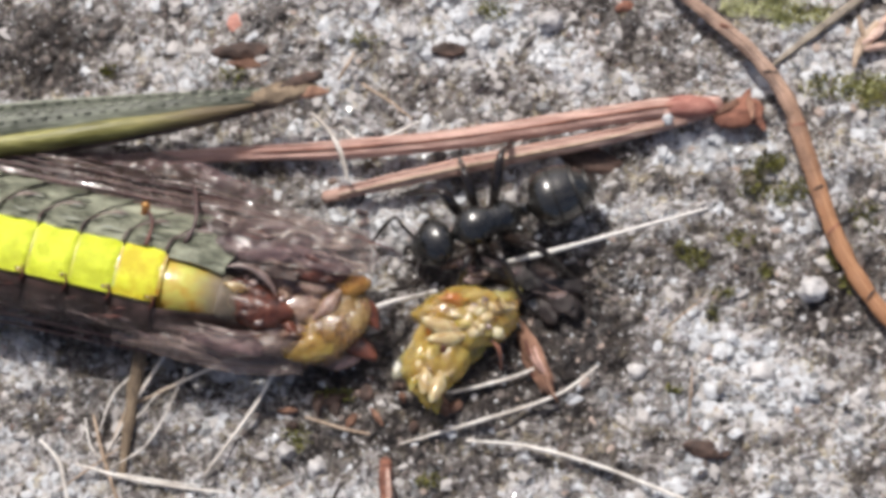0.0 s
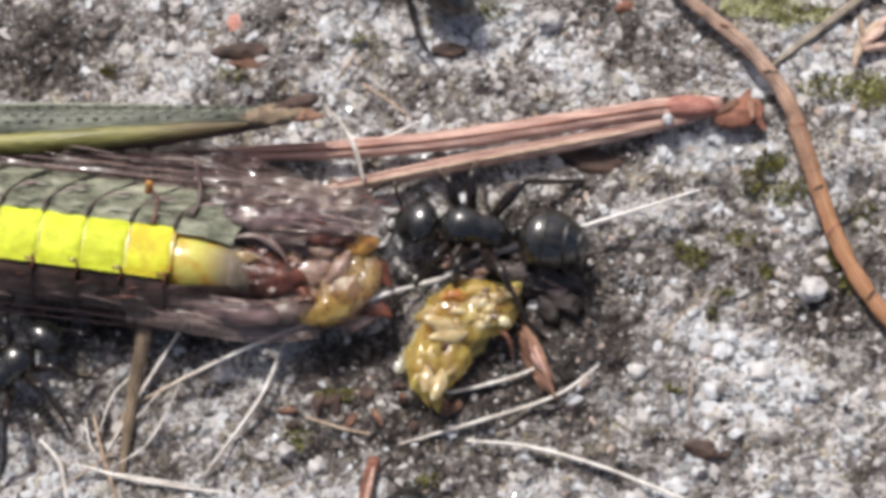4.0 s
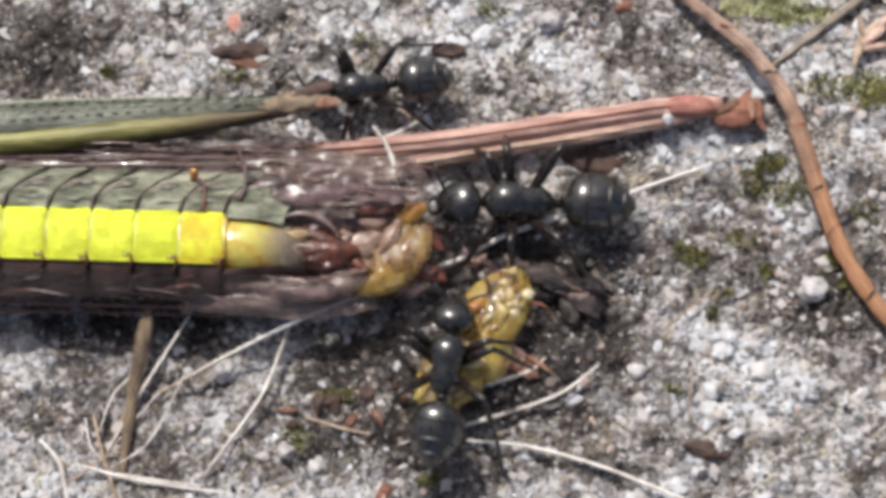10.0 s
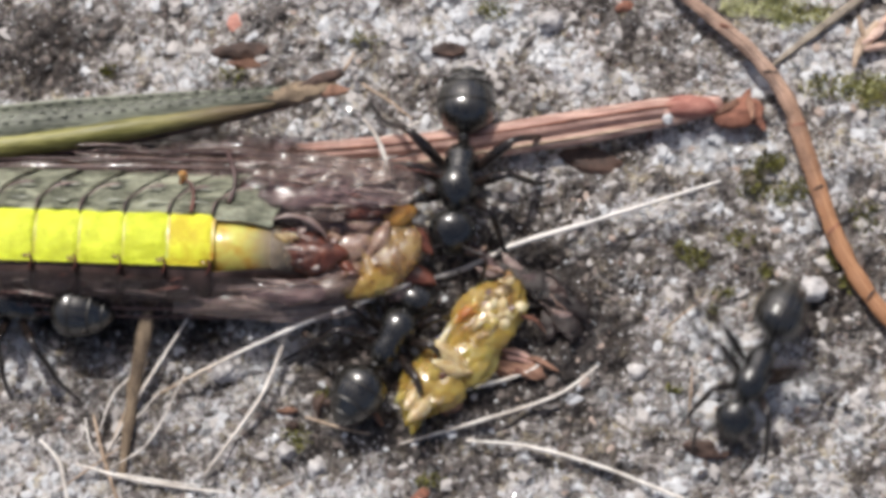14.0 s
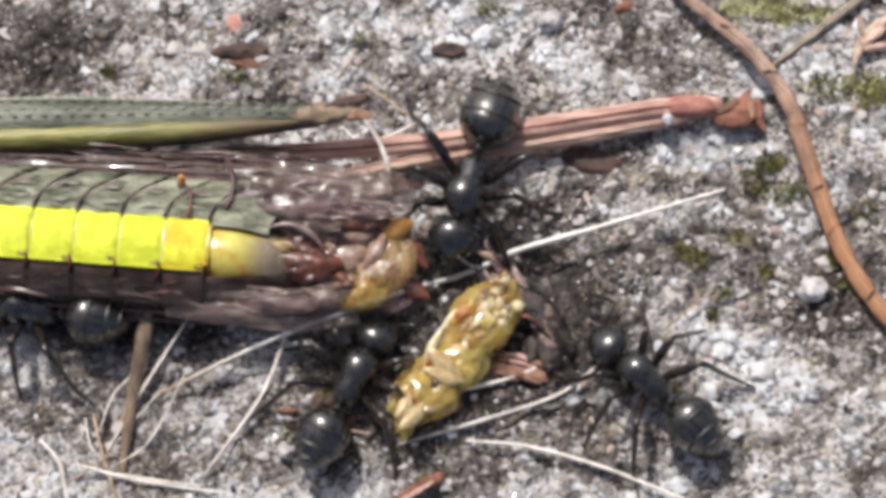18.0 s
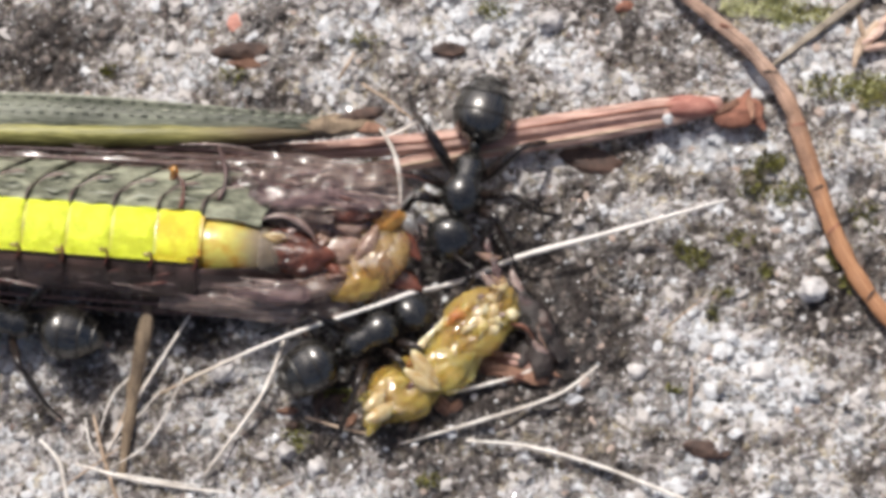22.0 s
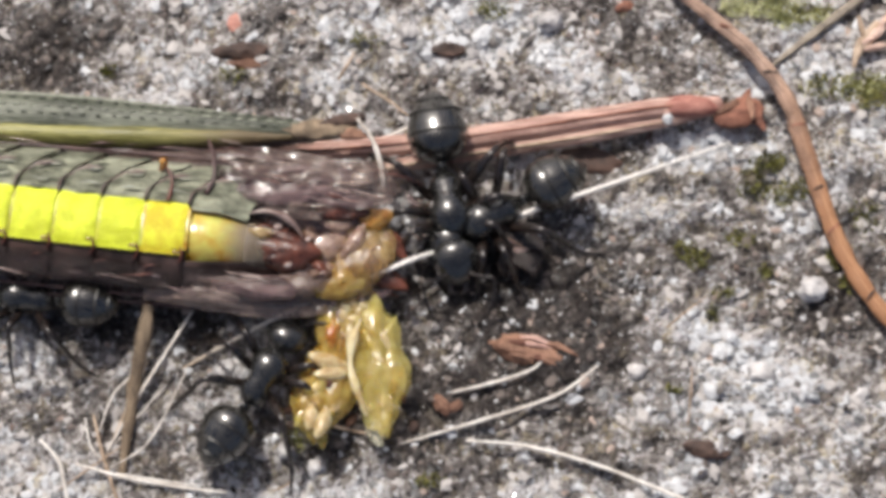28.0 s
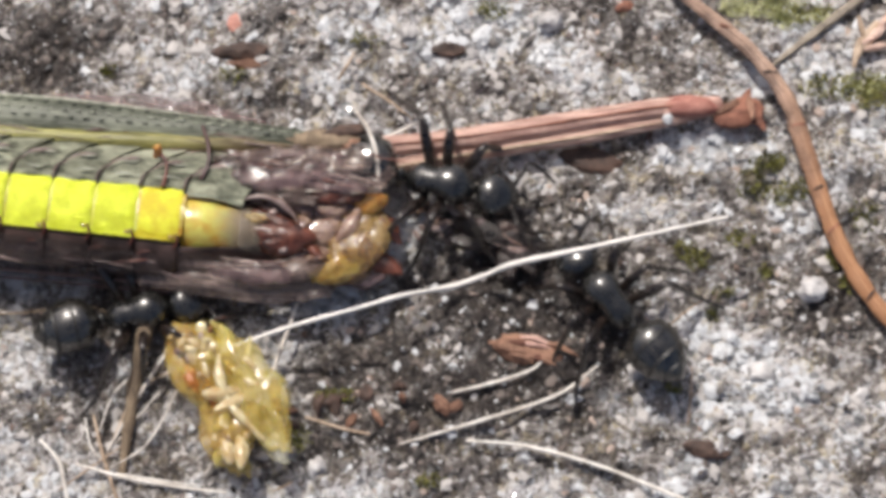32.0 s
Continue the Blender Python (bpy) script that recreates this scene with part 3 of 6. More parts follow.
def pine_needles():
    t = thing("pine_needle_pair", "pair of dry reddish-brown pine needles lying on the ground", "pine needle", at(*(9.82, 4.79, 0.70)))
    o = Vector((9.82, 4.79, 0.70))
    def rel(*pts):
        return [Vector(p) - o for p in pts]
    part("needle", tube(rel((-13.02, 2.95, 0.50), (-7.42, 3.22, 0.55), (-3.17, 3.37, 0.70), (0.89, 3.72, 0.90), (7.08, 4.72, 0.95), (9.52, 4.98, 0.80)),
                        [0.14, 0.28, 0.35, 0.37, 0.36, 0.28], 14, 8, 0.75, wobble=0.08), M["needle"], t)
    for k, (dy, dz, mat) in enumerate(((0.17, 0.22, "needle_pale"), (-0.06, 0.27, "sheath"), (-0.22, 0.16, "needle"))):
        part("rib", tube([p + Vector((0, dy, dz)) for p in rel((-7.04, 3.24, 0.55), (-3.17, 3.37, 0.70), (0.89, 3.72, 0.90), (7.08, 4.72, 0.95), (9.04, 4.94, 0.80))],
                         [0.02, 0.06, 0.05, 0.06, 0.03], 6, 8, wobble=0.8, seed=k), M[mat], t)
    low = part("needle", tube(rel((-4.13, 2.10, 0.45), (0.31, 2.99, 0.60), (4.95, 3.79, 0.72), (7.86, 4.40, 0.75), (9.42, 4.75, 0.75)),
                              [0.22, 0.31, 0.30, 0.24, 0.12], 14, 8, 0.75, wobble=0.08, seed=4), M["needle_pale"], t, "paler needle")
    for k, (dy, dz, mat) in enumerate(((0.12, 0.21, "needle"), (-0.12, 0.21, "straw_tan"))):
        part("rib", tube([p + Vector((0, dy, dz)) for p in rel((-3.64, 2.21, 0.45), (0.31, 2.99, 0.60), (4.95, 3.79, 0.72), (7.86, 4.40, 0.75))],
                         [0.04, 0.06, 0.05, 0.02], 6, 8, wobble=0.8, seed=k + 5), M[mat], low)
    part("needle_base", tube(rel((7.37, 4.80, 0.95), (8.34, 4.84, 1.00), (9.38, 4.84, 0.85)), [0.24, 0.37, 0.22], 12, 6, 0.75, wobble=0.5), M["needle_red"], t, "redder needle base")
    sh = part("sheath", crumpled((0.75, 0.46, 0.28), rel((10.25, 4.70, 0.60))[0], 21, 0.2, 12, 4), M["sheath"], t, "torn orange-brown papery sheath")
    for k, (p, w, h, a) in enumerate((((10.35, 5.12, 0.85), 0.42, 0.14, 60), ((9.75, 4.82, 0.90), 0.5, 0.14, 25), ((10.85, 4.40, 0.65), 0.4, 0.16, -60), ((10.55, 4.78, 0.95), 0.42, 0.12, 100), ((9.6, 4.6, 0.75), 0.45, 0.12, -20))):
        part("scale", lump((w, h, 0.07), rel(p)[0], 0.4, 1.3, k + 30, 3, turn=Matrix.Rotation(radians(a), 3, "Z")), M["bark"] if k % 2 else M["sheath"], sh)
    return low


low_needle = pine_needles()


def stalk(name, label, category, points, radii, mat, flat=1.0, sides=8, group="", wobble=0.1, seed=0, place=None):
    """One loose stalk as a thing of its own, standing at its first point."""
    o = Vector(points[0])
    radii = [q * (0.8 if group else 1.0) for q in radii]
    ob = part(name, tube([Vector(p) - o for p in points], radii, sides, 7, flat, wobble=wobble, seed=seed), mat)
    ob.matrix_basis = place if place is not None else at(*o)
    return tagged(ob, label, category, group)


def dry_stem():
    line = [(7.93, 9.65, 0.45), (8.98, 8.66, 0.50), (10.66, 6.93, 0.75), (11.77, 5.07, 1.05), (12.45, 3.00, 0.80), (13.33, 0.26, 0.50), (14.39, -1.81, 0.40), (15.92, -3.66, 0.30)]
    o = Vector(line[0])
    line = [Vector(p) - o for p in line]
    t = thing("dry_stem", "long curved rusty-brown dry needle arching over the ground", "stem", at(*o))
    part("core", tube(line, [0.18, 0.24, 0.28, 0.30, 0.31, 0.30, 0.28, 0.26], 14, 12, 0.7, wobble=0.2), M["stem"], t)
    for k, (dx, dy, dz) in enumerate(((0.12, 0.08, 0.15), (-0.11, -0.08, 0.16), (0.02, 0.0, 0.19), (-0.2, -0.1, 0.08))):
        part("fibre", tube([p + Vector((dx, dy, dz)) for p in line], [0.02, 0.05, 0.04, 0.055, 0.035, 0.05, 0.04, 0.03], 6, 9, wobble=0.9, seed=k),
             (M["stem_light"], M["stem"], M["stem_light"], M["stem"])[k], t, "raised fibre of the stem")
    for k, f in enumerate((0.22, 0.36, 0.5, 0.63, 0.71, 0.86)):
        q = glide(line, 10)
        p = q[int(f * (len(q) - 1))]
        part("node", lump((0.26, 0.07, 0.10), p + Vector((0, 0, 0.17)), 0.5, 1.8, 330 + k, 2, turn=Matrix.Rotation(radians(-20 + 15 * k), 3, "Z")), M["dark_bark" if k % 2 else "sheath"], t, "dark cracked node")


dry_stem()
FIB = "dry grass fibres"
stalk("grass_fibre", "thin pale dry grass fibre lying on the grit", "fibre",
      [(-4.86, -2.13, 0.80), (-5.35, -3.58, 0.70), (-6.09, -5.35, 0.40), (-7.91, -7.94, 0.20)], [0.05, 0.10, 0.10, 0.06], M["straw"], group=FIB)
stalk("grass_fibre", "thin white forked dry grass fibre", "fibre",
      [(-8.36, -2.39, 0.80), (-9.31, -3.94, 0.60), (-10.22, -5.44, 0.40), (-11.12, -7.13, 0.20)], [0.05, 0.09, 0.09, 0.05], M["straw"], group=FIB, seed=2)
stalk("grass_fibre", "short thin brown root fibre", "fibre",
      [(-4.59, -5.94, 0.20), (-3.08, -6.40, 0.20), (-1.48, -6.65, 0.20)], [0.05, 0.07, 0.04], M["straw_tan"], group=FIB, seed=3)
stalk("grass_fibre", "thin greyish dry grass fibre on the grit", "fibre",
      [(-1.48, -6.88, 0.20), (1.24, -6.10, 0.30), (3.78, -5.24, 0.35), (5.18, -4.21, 0.30)], [0.05, 0.09, 0.08, 0.07], M["straw"], group=FIB, seed=4)
stalk("grass_fibre", "long pale bowed dry grass fibre", "fibre",
      [(0.77, -6.75, 0.20), (2.73, -6.96, 0.30), (5.15, -7.63, 0.30), (7.37, -8.53, 0.30), (8.84, -9.16, 0.30)], [0.06, 0.09, 0.09, 0.08], M["straw"], group=FIB, seed=5)
stalk("grass_fibre", "short bent pale grass fibre beside a bark flake", "fibre",
      [(0.30, -5.13, 0.30), (1.81, -4.77, 0.35), (2.95, -4.35, 0.30), (3.44, -3.90, 0.30)], [0.06, 0.09, 0.07, 0.04], M["straw"], group=FIB, seed=6)
stalk("grass_fibre", "stubby white broken grass fibre", "fibre",
      [(-13.34, -6.78, 0.50), (-12.72, -7.47, 0.40), (-12.52, -8.11, 0.30), (-12.31, -9.04, 0.20)], [0.07, 0.11, 0.09, 0.07], M["straw"], group=FIB, seed=7)
stalk("grass_fibre", "pale dry grass fibre flat on the grit", "fibre",
      [(-12.12, -7.58, 0.30), (-10.32, -8.07, 0.30), (-8.46, -8.37, 0.20), (-7.15, -8.51, 0.20)], [0.05, 0.09, 0.08, 0.05], M["straw"], group=FIB, seed=8)
stalk("grass_fibre", "thin brownish dry grass fibre", "fibre",
      [(-11.62, -5.90, 0.30), (-11.29, -7.16, 0.30), (-10.68, -8.94, 0.20)], [0.05, 0.08, 0.07], M["straw_tan"], group=FIB, seed=9)
stalk("grass_fibre", "short pale fibre leaning on the pine needles", "fibre",
      [(-3.47, 4.25, 0.50), (-2.79, 3.69, 0.60), (-1.82, 3.86, 0.70), (-0.81, 4.32, 0.90)], [0.04, 0.07, 0.08, 0.05], M["straw"], group=FIB, seed=10)
stalk("grass_fibre", "thin brown root fibre half in the soil", "fibre",
      [(-2.82, 5.93, 0.30), (-1.83, 5.26, 0.30), (-1.05, 4.59, 0.30)], [0.05, 0.06, 0.05], M["straw_tan"], group=FIB, seed=11)
stalk("grass_fibre", "short tan fibre standing in the grit", "fibre",
      [(-3.64, 6.14, 0.20), (-3.31, 6.58, 0.40), (-3.06, 7.03, 0.50)], [0.06, 0.07, 0.04], M["straw_tan"], group=FIB, seed=12)
stalk("grass_fibre", "fine pale fibre lying across the grit", "fibre",
      [(7.52, -2.84, 0.20), (8.10, -2.38, 0.30), (8.88, -1.78, 0.30)], [0.04, 0.05, 0.03], M["straw_tan"], group=FIB, seed=13)
stalk("grass_fibre", "dark thin curved fibre below the insect", "fibre",
      [(-15.65, -2.47, 0.40), (-13.75, -2.35, 0.40), (-12.23, -2.14, 0.50), (-10.90, -2.51, 0.40)], [0.05, 0.05, 0.05, 0.04], M["twig"], group=FIB, seed=14)
for k, (a, b, c) in enumerate((((-9.84, -4.11, 0.50), (-10.50, -5.64, 0.40), (-11.03, -6.94, 0.20)), ((-11.41, -6.48, 0.30), (-10.98, -5.25, 0.40), (-10.11, -4.28, 0.40)),
                               ((-11.10, -7.74, 0.20), (-9.72, -6.77, 0.30), (-8.56, -4.37, 0.40)), ((-12.83, -8.56, 0.20), (-11.83, -7.83, 0.30), (-10.59, -6.92, 0.30)),
                               ((-10.81, -7.86, 0.20), (-9.21, -8.13, 0.20), (-8.05, -8.28, 0.20)), ((-9.40, -5.03, 0.30), (-10.21, -6.04, 0.30), (-10.85, -6.84, 0.20)),
                               ((-5.66, -8.47, 0.20), (-5.29, -8.32, 0.20), (-4.92, -8.13, 0.20)), ((-11.90, -6.00, 0.30), (-11.68, -6.96, 0.30), (-11.33, -7.42, 0.20)),
                               ((-14.93, -2.29, 0.20), (-14.33, -2.40, 0.30), (-13.78, -2.29, 0.20)), ((8.32, -4.28, 0.40), (8.25, -5.22, 0.30), (8.15, -6.26, 0.20)))):
    stalk("grass_fibre", "very thin pale grass fibre in the grit", "fibre", [a, b, c], [0.03, 0.055, 0.03], M["straw" if k % 3 else "straw_tan"], group=FIB, seed=20 + k)
stalk("twig", "short upright grey-brown broken twig in the grit", "twig",
      [(-9.83, -2.35, 1.20), (-9.95, -3.27, 1.00), (-10.27, -4.89, 0.50), (-10.63, -7.87, 0.10)], [0.20, 0.25, 0.24, 0.15], M["twig"], 0.7, 10, wobble=0.5)
stalk("twig", "thin tan twig lying on the ground", "twig",
      [(11.39, 6.60, 0.12), (12.49, 7.50, 0.15), (14.12, 8.78, 0.15), (15.36, 9.76, 0.15)], [0.08, 0.14, 0.17, 0.17], M["straw_grey"], 0.7, 8, wobble=0.3, seed=4)


def flake(name, label, category, centre, size, mat, turn=0, seed=0):
    bm = lump(size, (0, 0, 0), 0.45, 1.6, seed, 3) if mat == M["pebble"] else crumpled(size, (0, 0, 0), seed, 0.3)
    ob = part(name, bm, mat, smooth=True)
    ob.matrix_basis = at(centre[0], centre[1], height(*centre) + size[2] * 0.5, 0, 0, turn)
    return tagged(ob, label, category)


def splintered_bark():
    c = (3.06, -3.61)
    global big_flake
    t = big_flake = thing("bark_flake", "splintered reddish-brown bark flake lying on the grit", "bark flake", at(c[0], c[1], float(height(*c)), 0, 0, -14))
    part("slab", lump((1.35, 0.42, 0.2), (0, 0, 0.12), 0.5, 1.5, 1, 3), M["bark"], t)
    r = random.Random(4)
    for k in range(7):
        x, y = r.uniform(-0.9, 0.5), r.uniform(-0.4, 0.4)
        part("splinter", tube([(x, y, 0.22), (x + 0.5, y + r.uniform(-0.1, 0.1), 0.34), (x + r.uniform(0.8, 1.4), y + r.uniform(-0.15, 0.15), 0.2)], [0.06, 0.12, 0.03], 6, 4, 0.6,
                              wobble=0.5, seed=k), M[("bark", "needle", "sheath")[k % 3]], t)


splintered_bark()
flake("bark_flake", "small red-brown bark flake in the grit", "bark flake", (-7.01, 7.10), (0.9, 0.30, 0.2), M["dark_bark"], 4, 2)
flake("bark_flake", "pale pinkish bark flake beside a darker one", "bark flake", (-6.75, 6.72), (0.85, 0.18, 0.12), M["bark"], 2, 9)
flake("bark_flake", "dark brown bark crumb under the pine needles", "bark flake", (5.07, 3.21), (0.95, 0.48, 0.25), M["dark_bark"], -8, 3)
flake("bark_flake", "dark brown bark crumb in the grit", "bark flake", (0.12, 7.32), (0.6, 0.25, 0.15), M["dark_bark"], 0, 4)
flake("bark_flake", "dark brown bark crumb on the ground", "bark flake", (8.65, -7.04), (0.75, 0.28, 0.18), M["dark_bark"], -10, 5)
shred = thing("bark_shred", "pale orange shredded bark lying on the grit", "bark shred", at(14.75, 7.55, 0.25))
for k, (x, y, w, h, turn) in enumerate(((0.0, 0.0, 0.8, 0.20, 58), (0.35, 0.25, 0.7, 0.16, 40), (-0.35, -0.5, 0.6, 0.15, 75), (0.3, -0.25, 0.45, 0.12, 15), (-0.15, 0.4, 0.5, 0.12, 100), (0.7, 0.7, 0.6, 0.15, 50))):
    part("splinter", crumpled((w, h, 0.12), (x, y, 0.05 * (k % 3)), 350 + k, 0.4, turn, 3), M["needle_pale" if k % 2 else "straw_tan"], shred)
flake("bark_flake", "small red crumb on the ground", "bark flake", (-7.30, 8.25), (0.26, 0.38, 0.15), M["needle_red"], 0, 7)
flake("bark_flake", "dark red crumb on the ground", "bark flake", (6.36, 8.94), (0.35, 0.22, 0.15), M["sheath"], 20, 8)


crumbs = random.Random(12)
for k in range(16):
    spot = (-2.71, -5.83)
    flake("soil_crumb", "small brown soil crumb in the grit", "crumb", (spot[0] + crumbs.gauss(0, 1.7), spot[1] + crumbs.gauss(0, 0.7)),
          (crumbs.uniform(0.15, 0.42), crumbs.uniform(0.1, 0.22), 0.14), M["dark_bark" if k % 3 else "bark"], crumbs.uniform(0, 180), 40 + k)
crumb = part("quartz_crumb", lump((0.17, 0.2, 0.15), (0, 0, 0), 0.4, 1.5, 71, 3), M["quartz"], place=at(*(7.68, 4.31, 1.10)))
tagged(crumb, "white quartz crumb stuck to the pine needles", "crumb")
for k in range(12):
    spot = (-0.46, 0.73)
    flake("tissue_shred", "tiny pinkish dry shred of insect skin", "shred", (spot[0] + crumbs.gauss(0, 0.9), spot[1] + crumbs.gauss(0, 0.5)),
          (crumbs.uniform(0.12, 0.3), crumbs.uniform(0.05, 0.13), 0.1), M["rim"], crumbs.uniform(0, 180), 140 + k)
for k, (c, w) in enumerate((((12.55, -1.43), 0.5), ((3.78, 8.34), 0.42), ((-7.37, -4.26), 0.42), ((-1.22, 7.96), 0.35), ((13.11, 0.22), 0.3), ((10.63, -4.36), 0.45), ((6.55, -4.36), 0.3),
                            ((14.00, -5.14), 0.25), ((9.12, -6.99), 0.22), ((-4.20, -7.56), 0.35), ((-5.23, -7.08), 0.3), ((1.01, 7.23), 0.25))):
    flake("pebble", "small pale rounded quartz pebble", "pebble", c, (w, w * 0.85, w * 0.6), M["pebble"], 30 * k, 80 + k)

# ---- moss ----
def moss(centre, w, h, count, mat, label, seed):
    r = random.Random(seed)
    bm = bmesh.new()
    for _ in range(count):
        a, d = r.random() * math.tau, r.random() ** 0.6
        x, y = centre[0] + w * d * math.cos(a), centre[1] + h * d * math.sin(a)
        z = float(height(x, y))
        s = r.uniform(0.05, 0.13)
        lean = Vector((r.uniform(-1, 1), r.uniform(-1, 1), r.uniform(0.5, 1.4))).normalized()
        side = lean.cross(Vector((r.uniform(-1, 1), r.uniform(-1, 1), 0.1))).normalized() * s * 0.45
        p = Vector((x, y, z + 0.02))
        q = p + lean * s * 2.2
        mid = p.lerp(q, 0.5)
        back = lean.cross(side).normalized() * s * 0.25
        v = [bm.verts.new(c) for c in (p, mid + side, q, mid - side, mid + back)]
        for f in ((0, 1, 4), (1, 2, 4), (2, 3, 4), (3, 0, 4)):
            bm.faces.new([v[i] for i in f])
    ob = part("moss", bm, mat, smooth=False)
    return tagged(ob, label, "moss", kind="stuff")


for k, (c, w, h, n) in enumerate((((13.85, 5.90), 1.5, 0.5, 340), ((11.29, 3.09), 0.5, 0.35, 130), ((10.67, 2.16), 0.6, 0.35, 100),
                                  ((8.66, -0.38), 0.5, 0.4, 110), ((13.38, -0.18), 0.5, 0.5, 110), ((14.40, 1.14), 0.5, 0.6, 110),
                                  ((10.95, -0.79), 0.28, 0.22, 60), ((9.12, -2.23), 0.22, 0.3, 60), ((-3.63, -5.14), 0.7, 0.22, 160),
                                  ((-4.87, -6.60), 0.5, 0.5, 110), ((-0.45, -8.08), 0.5, 0.3, 90), ((-11.68, 6.47), 0.3, 0.22, 70),
                                  ((1.70, 8.90), 0.6, 0.3, 110), ((-7.35, 6.22), 0.5, 0.3, 70), ((9.49, -1.55), 0.4, 0.22, 50),
                                  ((7.68, -4.95), 0.3, 0.15, 40), ((-2.84, 7.59), 0.8, 0.3, 60), ((13.00, 8.77), 0.8, 0.4, 120), ((14.92, 5.69), 0.6, 0.6, 200), ((11.64, 1.95), 0.5, 0.5, 120), ((12.60, 8.77), 1.2, 0.5, 160),
                                  ((10.13, 0.43), 0.5, 0.3, 80), ((12.32, 2.16), 0.4, 0.4, 90), ((8.29, 0.02), 0.5, 0.35, 90), ((13.71, -1.19), 0.4, 0.3, 70), ((10.80, 2.88), 0.7, 0.4, 120))):
    moss(c, w, h, n, M["moss_pale" if k in (0, 17, 18, 20) else "moss"], "olive green moss tuft in the grit", 30 + k)
moss((11.12, 8.94), 1.5, 0.5, 700, M["lichen"], "pale yellow-green lichen at the stem", 60)
moss((14.84, 6.01), 0.9, 0.5, 200, M["lichen"], "pale yellow-green lichen strands in the moss", 62)
moss((12.99, 8.55), 0.7, 0.3, 120, M["lichen"], "pale yellow-green lichen at the stem", 63)
moss((12.09, 8.38), 0.6, 0.4, 160, M["lichen"], "pale yellow-green lichen at the stem", 61)

# ---- the long loose straw and the short hair: both are pushed about ----
long_straw = stalk("long_straw", "long thin whitish straw raised over the ground", "straw",
                   [(0, 0, 0.15), (2.6, 0.20, 0.7), (5.3, 0.26, 1.3), (7.9, 0.22, 1.5), (9.2, 0.32, 1.25), (10.2, 0.46, 0.5), (11.1, 0.60, -0.2), (12.2, 0.68, -0.2), (13.3, 0.60, 0.45), (16.0, 0.26, 1.1), (20.4, 0, 1.3)],
                   [0.05, 0.075, 0.085, 0.095, 0.10, 0.10, 0.05], M["long_straw"], wobble=0.35, place=at(0, 0, 0))
hair = stalk("white_fibre", "short white bent fibre stuck to a wing", "fibre",
             [(-1.3, -0.05, 0.2), (-0.5, 0.12, 0.1), (0.4, 0.05, 0), (1.4, -0.25, -0.3)], [0.05, 0.08, 0.09, 0.05], M["straw"],
             place=at(0, 0, 0))


stick = thing("bark_stick", "short splintered red-brown bark stick with a pale orange core", "bark stick")
part("bark", tube([(-0.05, -1.0, 0.3), (0.0, 0.0, 0.35), (0.05, 0.95, 0.3)], [0.20, 0.24, 0.16], 10, 6, 0.7, wobble=0.4), M["sheath"], stick)
part("core", tube([(0.10, -1.0, 0.42), (0.12, -0.1, 0.50), (0.10, 0.6, 0.45)], [0.12, 0.14, 0.05], 8, 6, wobble=0.5), M["needle_pale"], stick, "pale orange core")

# ---- the dead insect ----
def side_plate(x0, x1, end=1.005):
    """One plate of the flank that faces the leg, sloping outwards and down; its hind edge laps over the next plate."""
    bm = bmesh.new()
    slope = ((0.72, 2.86), (1.05, 2.86), (1.4, 2.82), (1.75, 2.72), (2.05, 2.6), (2.35, 2.42), (2.6, 2.1), (2.66, 1.7))
    rings = []
    for f, k in ((0.0, 0.97), (0.15, 0.985), (0.5, 1.0), (0.85, 0.5 + 0.5 * min(1.01, end)), (1.06, end)):
        x = x0 + (x1 - x0) * f
        rings.append([bm.verts.new((x + min(1.3, 0.75 * max(0, (y - 0.9) / 1.2) ** 2.2), y * k, (z + 0.05 * noise.noise(Vector((x * 1.3, y * 2.1, 0)))) * k)) for y, z in slope])
    for a, b in zip(rings, rings[1:]):
        for j in range(len(slope) - 1):
            bm.faces.new((a[j], a[j + 1], b[j + 1], b[j]))
    bmesh.ops.solidify(bm, geom=bm.faces[:], thickness=0.05)
    return bm


# ---- a dark wet scrap of skin beside the torn piece ----
scrap = thing("skin_scrap", "dark brown wet scrap of insect skin on the ground", "skin scrap")
for k, (size, c, turn, mat) in enumerate((((1.6, 0.52, 0.34), (0.0, 0.0, 0.45), -8, "scrap"), ((1.3, 0.45, 0.26), (0.75, -0.4, 0.35), -38, "scrap"), ((1.1, 0.42, 0.24), (-0.3, -0.40, 0.30), 10, "scrap"),
                                          ((0.55, 0.18, 0.14), (0.3, 0.12, 0.72), -14, "belly"), ((0.5, 0.3, 0.2), (0.6, -1.05, 0.25), -60, "scrap"))):
    part("skin", crumpled(size, c, 90 + k, 0.3, turn, 4), M[mat], scrap, "dark crumpled skin" if mat == "scrap" else "brown glossy skin")
for k, q in enumerate(([(-0.7, -0.35, 0.6), (0.0, -0.5, 0.65), (0.7, -0.6, 0.5)], [(0.1, 0.2, 0.75), (0.6, 0.0, 0.7), (1.1, -0.3, 0.5)])):
    part("wrinkle", tube(q, [0.02, 0.05, 0.02], 7, 6, wobble=0.8, seed=k), M["rim"], scrap, "shiny wrinkle")


